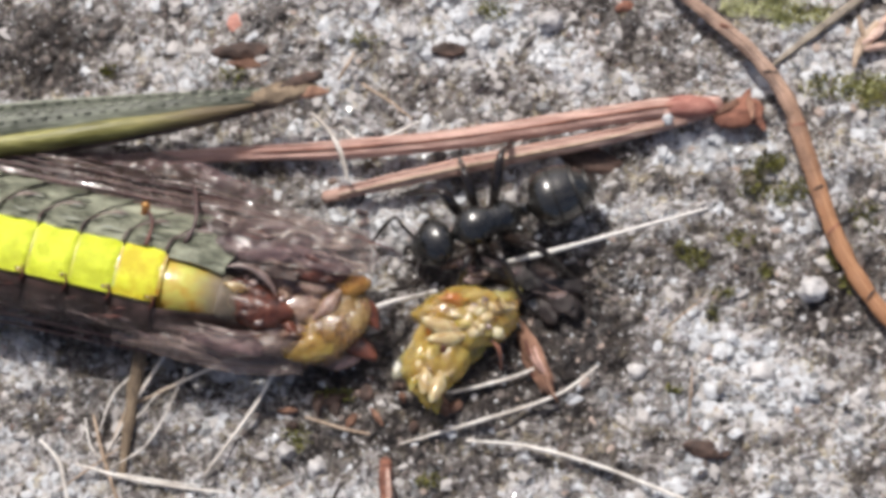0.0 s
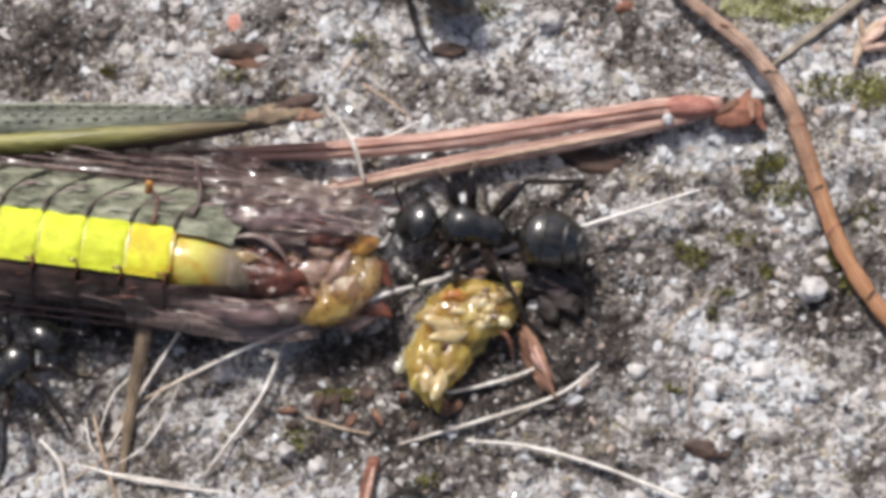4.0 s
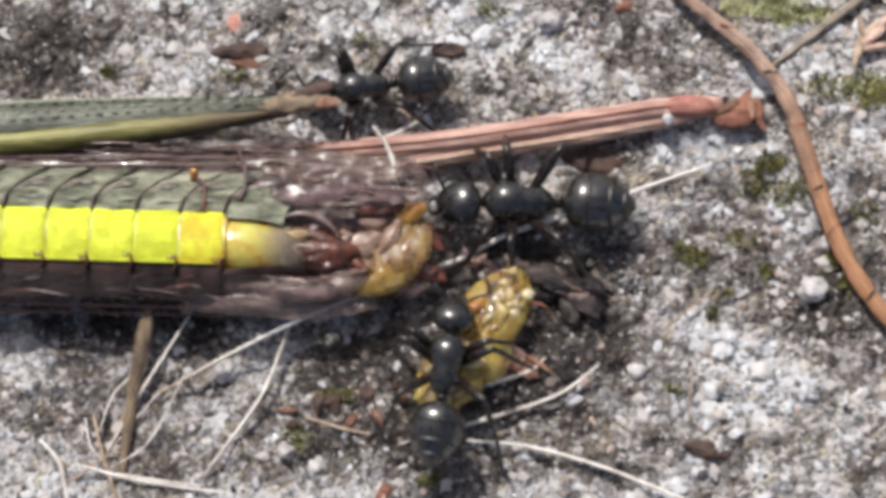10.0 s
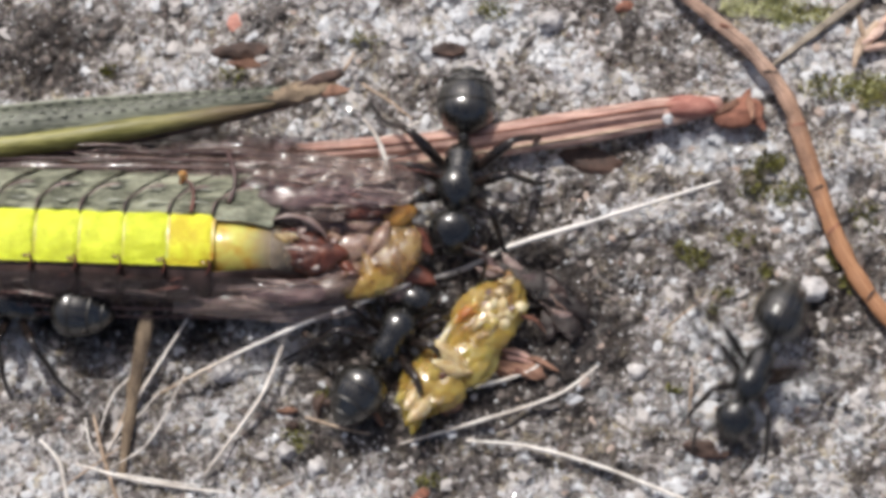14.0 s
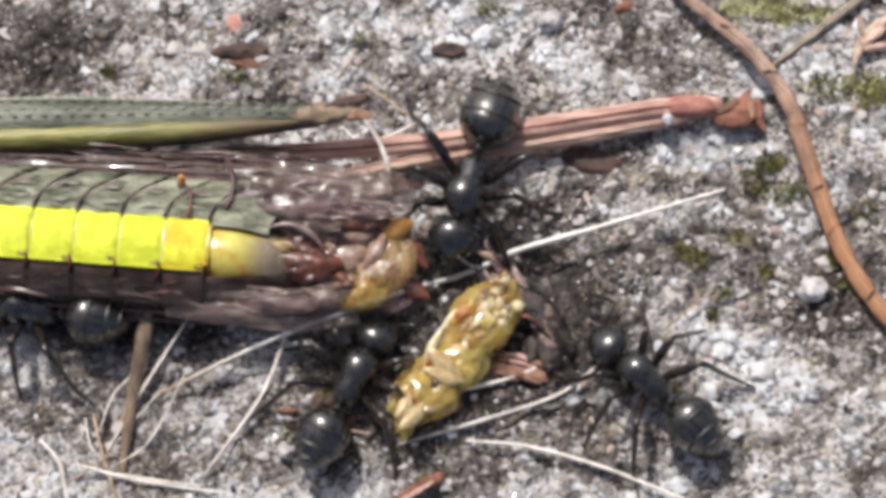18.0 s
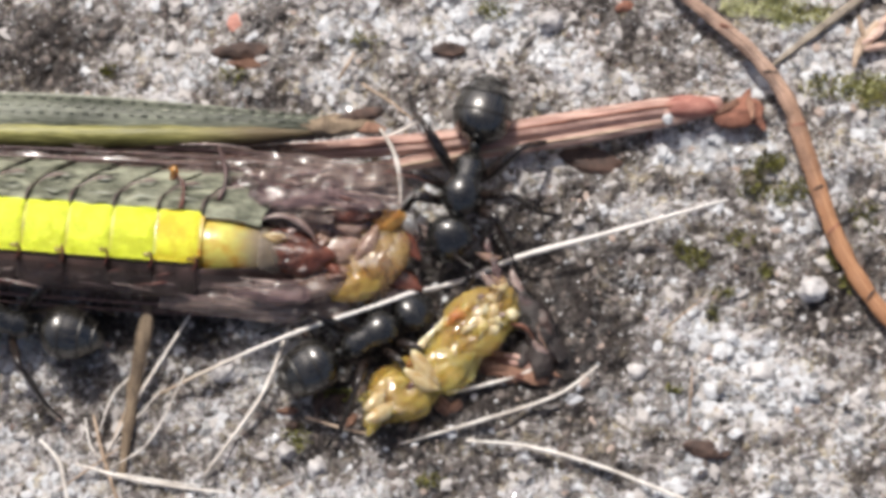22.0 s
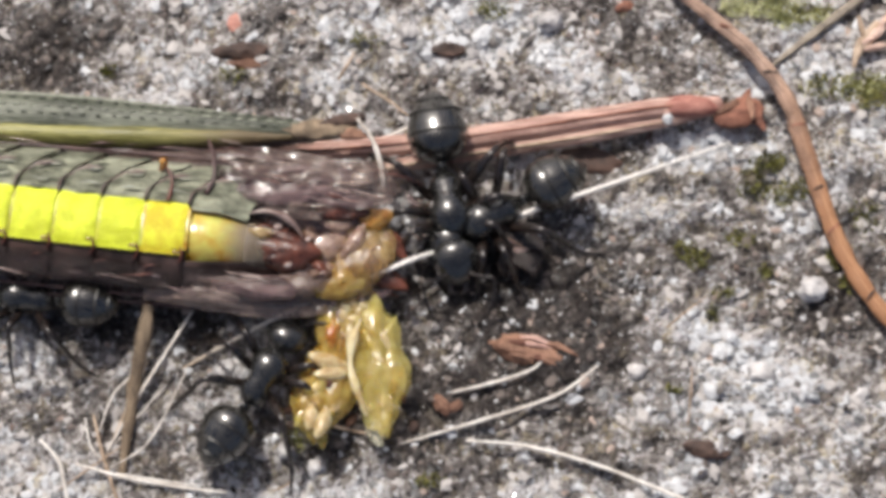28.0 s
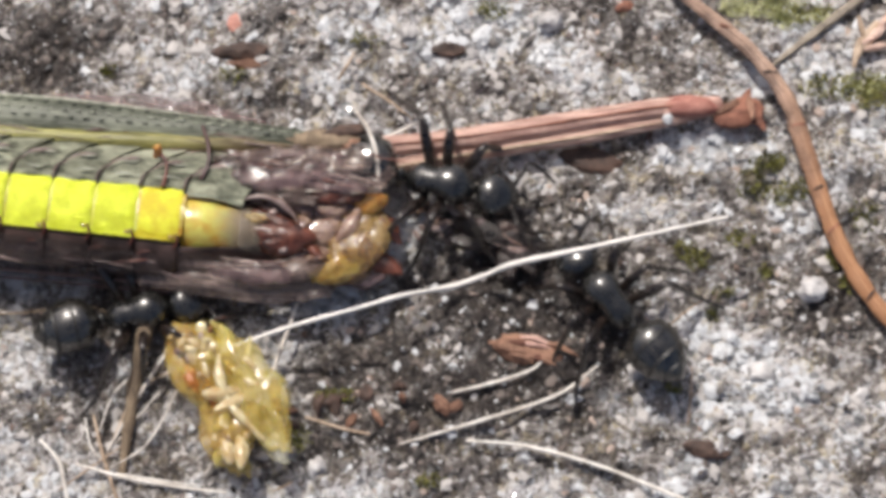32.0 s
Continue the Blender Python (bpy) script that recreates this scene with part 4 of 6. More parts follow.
for k, (x, y, z, n, turn, mat) in enumerate(((-1.5, 0.1, 0.5, 0.7, 25, "flesh"), (-2.1, 0.25, 0.45, 0.6, -20, "lilac"), (-2.6, 0.35, 0.4, 0.5, 40, "flesh"), (-1.9, -0.2, 0.4, 0.5, 10, "rim"),
                                             (-2.9, 0.6, 0.4, 0.45, -35, "lilac"), (-1.2, 0.35, 0.6, 0.5, -15, "rim"), (-0.4, 0.15, 0.75, 0.5, 20, "lilac"), (0.5, -0.2, 0.68, 0.55, -30, "flesh"), (1.0, -0.55, 0.55, 0.4, 15, "rim"))):
    part("shred", soft_lobe((n, 0.14, 0.12), 120 + k, 0.12, 0.4, 0.5, 4), M[mat], scrap, "pinkish wet shred", place=at(x, y, z, 0, 6, turn))


def insect():
    t = thing("dead_insect", "dead torn insect with a bright yellow-green segmented abdomen", "insect")
    L = 1.46
    r = random.Random(90)
    part("abdomen", turned([(-13.6, 0.5, 0.5, 1.5), (-13.2, 1.2, 1.1, 1.5), (-12, 1.62, 1.38, 1.55), (-0.1, 1.62, 1.38, 1.55), (0.2, 1.4, 1.0, 1.4),
                            (1.8, 1.2, 0.8, 1.25), (3.4, 0.95, 0.6, 1.15), (4.6, 0.6, 0.4, 1.1)], 28), M["belly"], t, "dark brown belly")
    for i in range(9):
        x1, x0 = -i * L, -(i + 1) * L
        prof = [(x0 - 0.02, 1.66, 1.465, 1.55), (x0 + 0.25, 1.72, 1.505, 1.55), (x0 + 0.8, 1.74, 1.53, 1.55), (x1 - 0.25, 1.75, 1.545, 1.55),
                (x1 + 0.0, 1.75, 1.545, 1.55), (x1 + 0.07, 1.72, 1.515, 1.55)]
        part("tergite", turned(prof, 16, (56, 121), thick=0.05), M["yellow" if i else "yellow_warm"], t, "bright yellow-green back plate")
        part("flank", side_plate(x0, x1), M["flank"], t, "grey-green side plate")
        part("flank", turned(prof, 10, (122, 176), thick=0.05), M["belly"], t)
        part("ridge", tube([(x1 + 0.04, 0.86, 2.98), (x1 + 0.10, 1.2, 2.96), (x1 + 0.22, 1.4, 2.92), (x1 + 0.42, 1.58, 2.87), (x1 + 0.7, 1.66, 2.84)],
                           [0.03, 0.040, 0.022, 0.012, 0.004], 6, 4, wobble=0.5, seed=i), M["vein"], t, "dark hooked ridge")
        # pale tube that paints a glint on the flank plate
        part("glint", tube([(x1 + 0.30, 1.36, 2.95), (x1 + 0.62, 1.70, 2.88), (x1 + 1.1, 1.86, 2.82), (x1 + 1.4, 1.88, 2.8)], [0.012, 0.045, 0.06, 0.012], 6, 4, wobble=0.7, seed=i), M["rim"], t, "painted glint along the plate edge")
        for k in range(5):
            y = 1.0 + 0.24 * k + r.uniform(-0.08, 0.08)
            x = x0 + 0.25 + 0.4 * (y - 0.9) + r.uniform(0, 0.3)
            z = 3.0 - 0.16 * (y - 0.9) ** 2 - 0.05 * (y > 1.5)
            part("streak", tube([(x, y, z), (x + 0.4, y + r.uniform(-0.08, 0.08), z), (x + r.uniform(0.6, 0.95), y + 0.05, z - 0.03)], [0.01, r.uniform(0.03, 0.06), 0.01], 6, 4, 0.5, wobble=0.9, seed=k), M["dash" if k % 2 else "flank"], t, "pale grey-green streak")
        part("joint", turned([(x1 + 0.05, 1.66, 1.49, 1.55), (x1 + 0.10, 1.67, 1.51, 1.55), (x1 + 0.17, 1.66, 1.49, 1.55)], 12, (63, 114), thick=0.03),
             M["joint"] if i > 1 else M["yellow_fade"], t, "olive joint skin")
        # pinkish glints below the yellow stripe, painted as pale tubes
        part("edge", tube([(x0 + 0.25, -1.40, 2.32), (x0 + 0.7, -1.47, 2.28), (x1 - 0.25, -1.44, 2.3)], [0.015, 0.075, 0.02], 6, 4, wobble=0.8, seed=i), M["rim"], t, "painted glint at the lower plate edge")
        part("seam", tube([(x1 - 0.02, -0.62, 3.02), (x1 + 0.05, -0.85, 2.95), (x1 + 0.03, -1.02, 2.84), (x1 - 0.06, -1.15, 2.75)], [0.012, 0.035, 0.04, 0.015], 6, 4, wobble=0.6, seed=i), M["seam"], t)
        part("joint_spot", lump((0.15, 0.09, 0.05), (x1 - 0.12, -0.80 + 0.06 * (i % 3), 2.95), 0.5, 1.5, 60 + i, 2), M["amber"], t, "amber spot")
    part("flank", turned([(0.06, 1.70, 1.49, 1.55), (0.7, 1.52, 1.34, 1.55), (1.5, 1.28, 1.12, 1.53), (2.3, 1.02, 0.86, 1.5), (3.0, 0.72, 0.55, 1.48)], 12, (128, 176), thick=0.05), M["belly"], t)
    # the end segment and the clear grey collar that narrows to the dark red tip
    part("tail_segment", turned([(0.1, 1.04, 1.28, 1.60), (0.3, 1.10, 1.33, 1.62), (0.9, 1.08, 1.28, 1.6), (1.4, 1.02, 1.18, 1.58), (1.8, 0.96, 1.06, 1.56), (2.1, 0.88, 0.94, 1.54),
                                 (2.35, 0.76, 0.80, 1.52), (2.6, 0.58, 0.62, 1.50), (2.75, 0.36, 0.40, 1.48)], 24, (14, 166), thick=0.05), M["yellow_fade"], t, "greenish amber end segment fading to grey")
    part("collar", turned([(2.0, 0.95, 1.02, 1.55), (2.3, 0.90, 0.98, 1.54), (2.7, 0.78, 0.86, 1.52), (3.1, 0.60, 0.68, 1.5), (3.5, 0.40, 0.46, 1.48)], 20, (10, 170), thick=0.03),
         M["collar"], t, "clear grey collar")
    for k, (size, c, turn) in enumerate((((1.15, 0.72, 0.55), (3.25, 0.02, 1.85), 0), ((0.72, 0.32, 0.28), (3.1, 0.36, 2.18), -14), ((0.7, 0.30, 0.26), (3.25, -0.38, 2.12), 12),
                                         ((0.42, 0.20, 0.18), (3.75, 0.12, 1.90), 25), ((0.40, 0.18, 0.16), (3.8, -0.25, 1.82), -30))):
        part("tail_tip", soft_lobe(size, 140 + k, 0.06, 0.3, 0.35, 4), M["tip"], t, "glossy dark red tip", place=at(*c, 0, 0, turn))
    # wet glints on the tip, painted as pale flecks
    for k, (x, y, z, turn) in enumerate(((3.0, 0.62, 2.36, 15), (3.5, -0.62, 2.24, 30), (4.0, 0.3, 2.15, 60), (3.4, 0.0, 2.38, -10))):
        part("fleck", soft_lobe((0.16, 0.09, 0.05), 150 + k, 0.02, 0.3, 0.3, 3), M["rim"], t, "pale fleck painting a wet glint", place=at(x, y, z, 0, 0, turn))
    part("tail_tip", lump((0.42, 0.16, 0.12), (2.55, 0.34, 2.42), 0.5, 1.6, 33), M["amber"], t, "amber glossy patch")
    part("rim", tube([(1.95, 0.95, 2.35), (2.5, 1.10, 2.42), (3.1, 1.02, 2.36), (3.6, 0.72, 2.22), (3.85, 0.40, 2.1)], [0.03, 0.08, 0.10, 0.07, 0.03], 10, 6, wobble=0.7),
         M["rim"], t, "pale curled membrane")
    part("rim", tube([(1.2, -1.02, 2.2), (2.0, -1.12, 2.1), (3.0, -1.05, 1.95), (3.8, -0.75, 1.8), (4.3, -0.45, 1.75)], [0.02, 0.06, 0.07, 0.06, 0.02], 8, 6, wobble=0.9), M["rim"], t, "pale curled membrane")
    part("rim", tube([(2.3, -0.02, 2.42), (2.9, -0.04, 2.45), (3.5, -0.06, 2.2)], [0.02, 0.045, 0.02], 8, 6, wobble=0.9), M["rim"], t, "pale wet edge")
    part("flank", side_plate(0.0, 1.9, 0.86), M["flank"], t, "grey-green side plate")
    # brown and lilac membranes beside the tip
    for k, (size, c, turn, mat) in enumerate((((1.6, 0.40, 0.18), (2.5, 1.75, 2.45), 4, "lilac"), ((1.7, 0.34, 0.16), (4.0, 1.85, 2.3), -3, "lilac"), ((1.3, 0.26, 0.16), (3.2, 1.30, 2.25), -8, "wing"),
                                              ((1.2, 0.30, 0.18), (4.7, 1.40, 2.05), 6, "tip"), ((1.9, 0.7, 0.3), (3.6, 1.4, 1.7), 0, "lilac"), ((1.5, 0.42, 0.2), (2.4, -1.35, 1.9), -2, "lilac"),
                                              ((1.4, 0.34, 0.2), (3.9, -1.15, 1.7), 12, "wing"), ((0.9, 1.4, 0.35), (4.9, 0.2, 0.95), 0, "belly"))):
        part("membrane", crumpled(size, c, 60 + k, 0.2, turn, 4), M[mat], t, ("brown", "lilac-brown", "dark red-brown")[k % 3] + " wet membrane")
    for y, xs in ((3.42, (-5.2, -3.8, -2.4)), (3.46, (-1.2, 0.2, 1.4)), (2.95, (0.6, 1.8, 3.2)), (2.5, (2.4, 3.6, 4.8))):
        part("edge", tube([(xs[0], y, 2.1), (xs[1], y + 0.06, 2.2), (xs[2], y, 2.15)], [0.015, 0.045, 0.015], 6, 5, wobble=0.6), M["rim"], t, "pale wing edge")
    for k, (x, y, z, n) in enumerate(((-11.5, -1.62, 2.05, 3.0), (-7.2, -1.66, 1.98, 2.2), (-3.6, -1.60, 2.06, 2.6), (-0.4, -1.64, 1.95, 2.4), (1.8, -1.60, 1.7, 2.2), (3.0, -1.45, 1.5, 1.6))):
        part("streak", tube([(x, y, z), (x + n * 0.5, y - 0.07, z), (x + n, y + 0.03, z - 0.05)], [0.015, 0.05, 0.015], 6, 6, wobble=0.9, seed=k), M["lilac"], t, "pinkish crease")
    for k in range(22):
        part("shred", lump((r.uniform(0.15, 0.45), r.uniform(0.06, 0.18), r.uniform(0.08, 0.18)), (r.uniform(3.6, 5.1), r.uniform(-1.2, 1.2), r.uniform(1.35, 1.95)),
                           0.5, 1.6, k, 3, turn=Matrix.Rotation(r.uniform(-0.7, 0.7), 3, "Z")), (M["flesh"], M["rim"], M["flesh"], M["tip"], M["amber"])[k % 5], t)
    for k, (size, c, turn) in enumerate((((1.0, 0.55, 0.32), (4.45, 0.35, 1.55), 20), ((0.9, 0.45, 0.30), (4.6, -0.55, 1.45), -15), ((0.8, 0.4, 0.26), (4.9, 1.15, 1.75), 5), ((0.6, 0.3, 0.2), (3.9, -0.85, 1.65), 10))):
        part("flesh", soft_lobe(size, 81 + k, 0.1, 0.3, 0.3, 4), M["flesh"], t, "pinkish wet flesh", place=at(*c, 0, 0, turn))
    # amber tissue torn open at the end
    for k, (size, c, turn, mat, label, mix) in enumerate((((1.75, 1.0, 0.55), (5.75, 0.25, 1.35), 76, "amber", "amber wet torn tissue", (0.12, 0.2, 0.2)), ((1.0, 0.55, 0.42), (5.30, -0.82, 1.5), 30, "jelly", "yellow torn tissue", (0.1, 0.3, 0.2)),
                                                          ((0.62, 0.36, 0.32), (6.0, 1.45, 1.70), 16, "orange", "glossy orange torn tissue", (0.1, 0.3, 0.3)), ((1.1, 0.5, 0.3), (6.35, 0.4, 1.35), 80, "amber", "amber fold", (0.2, 0.4, 0.3)),
                                                          ((0.7, 0.24, 0.2), (5.55, 0.55, 1.80), 62, "flesh", "pinkish wet fold", (0.1, 0.4, 0.3)), ((0.6, 0.22, 0.18), (5.2, -0.4, 1.75), 100, "amber", "amber fold", (0.1, 0.4, 0.3)),
                                                          ((0.9, 0.42, 0.26), (6.7, 0.9, 1.2), -50, "tip", "dark red fold", (0.1, 0.4, 0.3)), ((0.95, 0.42, 0.26), (6.55, -0.2, 0.95), -30, "tip", "dark red torn skin", (0.1, 0.4, 0.3)),
                                                          ((0.7, 0.3, 0.24), (6.2, -1.0, 0.95), 20, "lilac", "brown torn skin", (0.1, 0.4, 0.3)))):
        part("tissue", soft_lobe(size, 41 + k, *mix, 5 if k < 3 else 4), M[mat], t, label, place=at(*c, 0, 0, turn))
    # fine wet creases over wings, flank and torn end; pale ones paint highlights
    for k in range(96):
        zone = k % 4
        if zone == 0:
            x, y = r.uniform(0.5, 6.2), r.uniform(1.7, 3.3)
            z = 2.62 - 0.18 * abs(y - 2.2)
        elif zone == 1:
            x, y = r.uniform(-13, 1.5), r.uniform(2.15, 3.3)
            z = 2.75 - 0.62 * (y - 2.15)
        elif zone == 2:
            x, y = r.uniform(-13, 3.5), r.uniform(-2.05, -1.3)
            z = 2.62 + 0.85 * (y + 1.3)
        else:
            x, y = r.uniform(2.0, 5.2), r.uniform(-1.6, 1.5)
            z = 2.15 - 0.13 * (x - 2) - 0.1 * abs(y)
        n, w = r.uniform(0.4, 1.5), r.uniform(0.018, 0.042)
        lean = r.uniform(-0.22, 0.22)
        part("crease", tube([(x, y, z), (x + n * 0.5, y + lean * n * 0.5 + r.uniform(-0.06, 0.06), z + 0.04), (x + n, y + lean * n, z - 0.02)], [w * 0.3, w, w * 0.3], 6, 4, wobble=0.8, seed=k),
             M[("rim", "vein", "lilac", "rim", "seam", "vein")[k * 7 % 6]], t, "fine wet crease, painted highlight where pale")
    # folded wings along both sides
    up = part("wing", sheet([(-13.5, 2.5, 1.9), (-6, 2.55, 2.0), (0, 2.35, 2.2), (3.5, 1.85, 2.3), (6.2, 2.0, 2.0), (6.9, 2.5, 1.9)],
                            [(-13.5, 3.3, 1.6), (-6, 3.45, 1.7), (0, 3.5, 1.8), (3.5, 3.45, 1.9), (6.0, 3.2, 2.0), (6.9, 2.6, 1.9)], 0.03, 90, 12, 0.16, 1),
              M["wing"], t, "translucent brownish folded wing")
    part("hind_wing", sheet([(-9.0, 3.1, 1.65), (-5, 3.25, 1.7), (-1.5, 3.3, 1.75), (1.5, 3.2, 1.85), (4.5, 3.0, 1.9)], [(-9.0, 3.9, 0.9), (-5, 4.3, 0.95), (-1.5, 4.5, 1.0), (1.5, 4.25, 1.05), (4.2, 3.6, 1.2)],
                            0.02, 70, 12, 0.45, 31), M["wing"], t, "crumpled brown hind wing")
    part("hind_wing", sheet([(-7.5, 3.6, 1.2), (-4, 3.8, 1.35), (-1.0, 4.0, 1.3), (2.2, 3.7, 1.3)], [(-7.5, 4.3, 0.7), (-4, 4.75, 0.75), (-1.0, 4.9, 0.8), (2.6, 4.3, 0.9)],
                            0.02, 50, 10, 0.4, 35), M["lilac"], t, "crumpled lilac-brown hind wing")
    part("wing_fold", sheet([(-1.2, -1.35, 2.25), (1.5, -1.3, 2.1), (3.5, -1.1, 1.85), (5.0, -0.95, 1.55)], [(-1.2, -2.1, 1.5), (1.5, -2.25, 1.4), (3.5, -2.15, 1.2), (5.2, -1.7, 1.0)],
                            0.02, 40, 10, 0.3, 37), M["wing_pale"], t, "pale brown fold of the lower wing")
    for k, (dx, dy, dz) in enumerate(((0.2, 0.1, 0.25), (-1.2, -0.35, 0.4), (0.9, -0.6, 0.1))):
        part("wing_fold", sheet([(1.6 + dx, 1.9 + dy, 2.2 + dz), (3.2 + dx, 2.0 + dy, 2.3 + dz), (5.2 + dx, 2.2 + dy, 2.1 + dz), (6.4 + dx * 0.3, 2.7 + dy, 1.8 + dz)],
                                [(0.8 + dx, 2.5 + dy, 1.9 + dz), (3.0 + dx, 2.9 + dy, 2.0 + dz), (5.0 + dx, 3.2 + dy, 1.9 + dz), (6.2 + dx * 0.3, 3.3 + dy, 1.7 + dz)],
                                0.015, 30, 10, 0.3, 20 + k), M["lilac" if k == 1 else "wing_pale"], t, "crumpled purple-brown wing fold")
    for k, (y, z) in enumerate(((2.75, 2.1), (3.1, 2.0), (3.4, 1.9))):
        part("vein", tube([(-13.4, y * 0.9, z - 0.2), (-5, y * 0.97, z), (1, y, z + 0.03), (4, y * (0.97 if k else 0.8), z), (6.4, 2.1 + 0.18 * k, 2.05)],
                          [0.04, 0.05, 0.05, 0.03, 0.02], 6, 5, wobble=0.5, seed=k), M["vein"], up, "dark vein")
    part("wing_fold", sheet([(-13.5, -1.2, 2.80), (-9, -1.25, 2.76), (-5, -1.2, 2.80), (-2, -1.27, 2.74), (0.5, -1.15, 2.6), (2.5, -1.0, 2.2)],
                            [(-13.5, -1.78, 1.85), (-9, -1.82, 1.8), (-5, -1.78, 1.85), (-2, -1.82, 1.8), (0.5, -1.75, 1.75), (2.5, -1.35, 1.7)], 0.015, 80, 8, 0.2, 9),
         M["wing"], t, "thin brown fold over the lower flank")
    low = part("wing", sheet([(-13.5, -1.72, 1.9), (-5, -1.75, 1.9), (0, -1.72, 1.85), (3, -1.3, 1.65), (5.2, -0.95, 1.4)],
                             [(-13.5, -1.85, 0.8), (-5, -1.92, 0.8), (0, -1.95, 0.8), (3, -1.9, 0.8), (5.3, -1.5, 0.8)], 0.03, 70, 10, 0.14, 2),
               M["wing"], t, "translucent brown lower wing")
    for k, (y, z) in enumerate(((-1.65, 1.6), (-1.9, 1.3), (-2.1, 1.05))):
        part("vein", tube([(-13.4, y, z), (-5, y * 1.03, z), (0, y, z), (3, y * 0.9, z), (5.2, -1.2 - 0.1 * k, 1.1)], [0.04, 0.05, 0.05, 0.04, 0.02], 6, 5,
                          wobble=0.5, seed=k + 5), M["vein"], low)
    part("spur", tube([(-1.15, 2.0, 2.4), (-1.0, 2.2, 2.8), (-1.05, 2.3, 2.98)], [0.12, 0.15, 0.12], 8, 5, wobble=0.6), M["orange"], t, "small orange spur")
    part("leg", tube([(-0.65, 0.9, 3.0), (-0.6, 1.35, 3.0), (-0.66, 1.8, 2.95), (-0.85, 2.05, 2.9)], [0.06, 0.075, 0.06, 0.05], 8, 5, wobble=0.5), M["seam"], t, "thin red-brown leg stump")
    part("leg", tube([(0.55, 1.35, 2.85), (0.72, 1.9, 2.85), (0.62, 2.6, 2.75), (0.3, 3.4, 2.4)], [0.07, 0.08, 0.07, 0.05], 8, 5, wobble=0.4), M["vein"], t, "thin purple-brown leg")
    # the hind leg
    fem = part("femur", turned([(-15, 0.3, 0.3, 2.0), (-14, 0.80, 0.62, 2.0), (-10, 0.82, 0.62, 2.0), (-6, 0.64, 0.52, 2.0), (-3, 0.44, 0.42, 2.0), (-1.6, 0.38, 0.36, 2.0),
                                (-0.9, 0.26, 0.26, 2.0), (-0.5, 0.1, 0.1, 2.0)], 20), M["femur"], t, "grey-green hind leg with dark dots")
    part("keel", tube([(-15, -0.62, 2.15), (-10, -0.68, 2.2), (-6, -0.56, 2.2), (-3, -0.40, 2.15), (-1.4, -0.25, 2.1)], [0.34, 0.40, 0.36, 0.26, 0.12], 12, 6, wobble=0.15), M["olive"], fem,
         "olive yellow edge of the leg")
    part("under_edge", tube([(-15, -0.86, 1.85), (-10, -0.92, 1.85), (-6, -0.78, 1.85), (-3, -0.55, 1.9), (-0.8, -0.35, 1.95)], [0.16, 0.2, 0.18, 0.12, 0.05], 8, 6), M["belly"], fem,
         "dark lower edge")
    part("upper_edge", tube([(-15, 0.66, 2.32), (-10, 0.70, 2.32), (-6, 0.54, 2.26), (-3, 0.36, 2.2), (-1.4, 0.28, 2.16)], [0.04, 0.07, 0.06, 0.04, 0.02], 8, 6, wobble=0.4), M["dash"], fem,
         "pale upper edge")
    for k in range(26):
        x = -13.6 + k * 0.5 + r.uniform(-0.08, 0.08)
        w, h = max(0.36, 0.88 * min(1, 0.45 - x / 18)), 0.64 * min(1, 0.5 - x / 18)
        for name, y, size, mat in (("spot", 0.60, (0.13, 0.06, 0.045), "spot"), ("dash", 0.26, (0.19, 0.04, 0.03), "dash"), ("spot", -0.05, (0.12, 0.045, 0.035), "spot")):
            q = tuple(e * r.uniform(0.6, 1.2) for e in size)
            part(name, lump(q, (x + 0.2 * (name == "dash"), y * w, 2.0 + h * math.sqrt(1 - y * y)), 0.3, 1.5, k, 1), M[mat], fem, "pale dash" if name == "dash" else "")
    part("knee", crumpled((1.25, 0.34, 0.26), (-0.85, 0.0, 2.12), 72, 0.5, 3, 4), M["twig"], fem, "olive-brown knee")
    part("knee_edge", crumpled((0.85, 0.22, 0.16), (-0.05, 0.28, 2.25), 75, 0.6, 14, 4), M["dark_bark"], fem, "dark torn edge of the knee")
    part("knee_edge", crumpled((0.7, 0.18, 0.14), (0.25, -0.08, 2.15), 77, 0.5, -4, 4), M["bark"], fem, "brown torn edge of the knee")
    return t, fem


dead_insect, femur = insect()


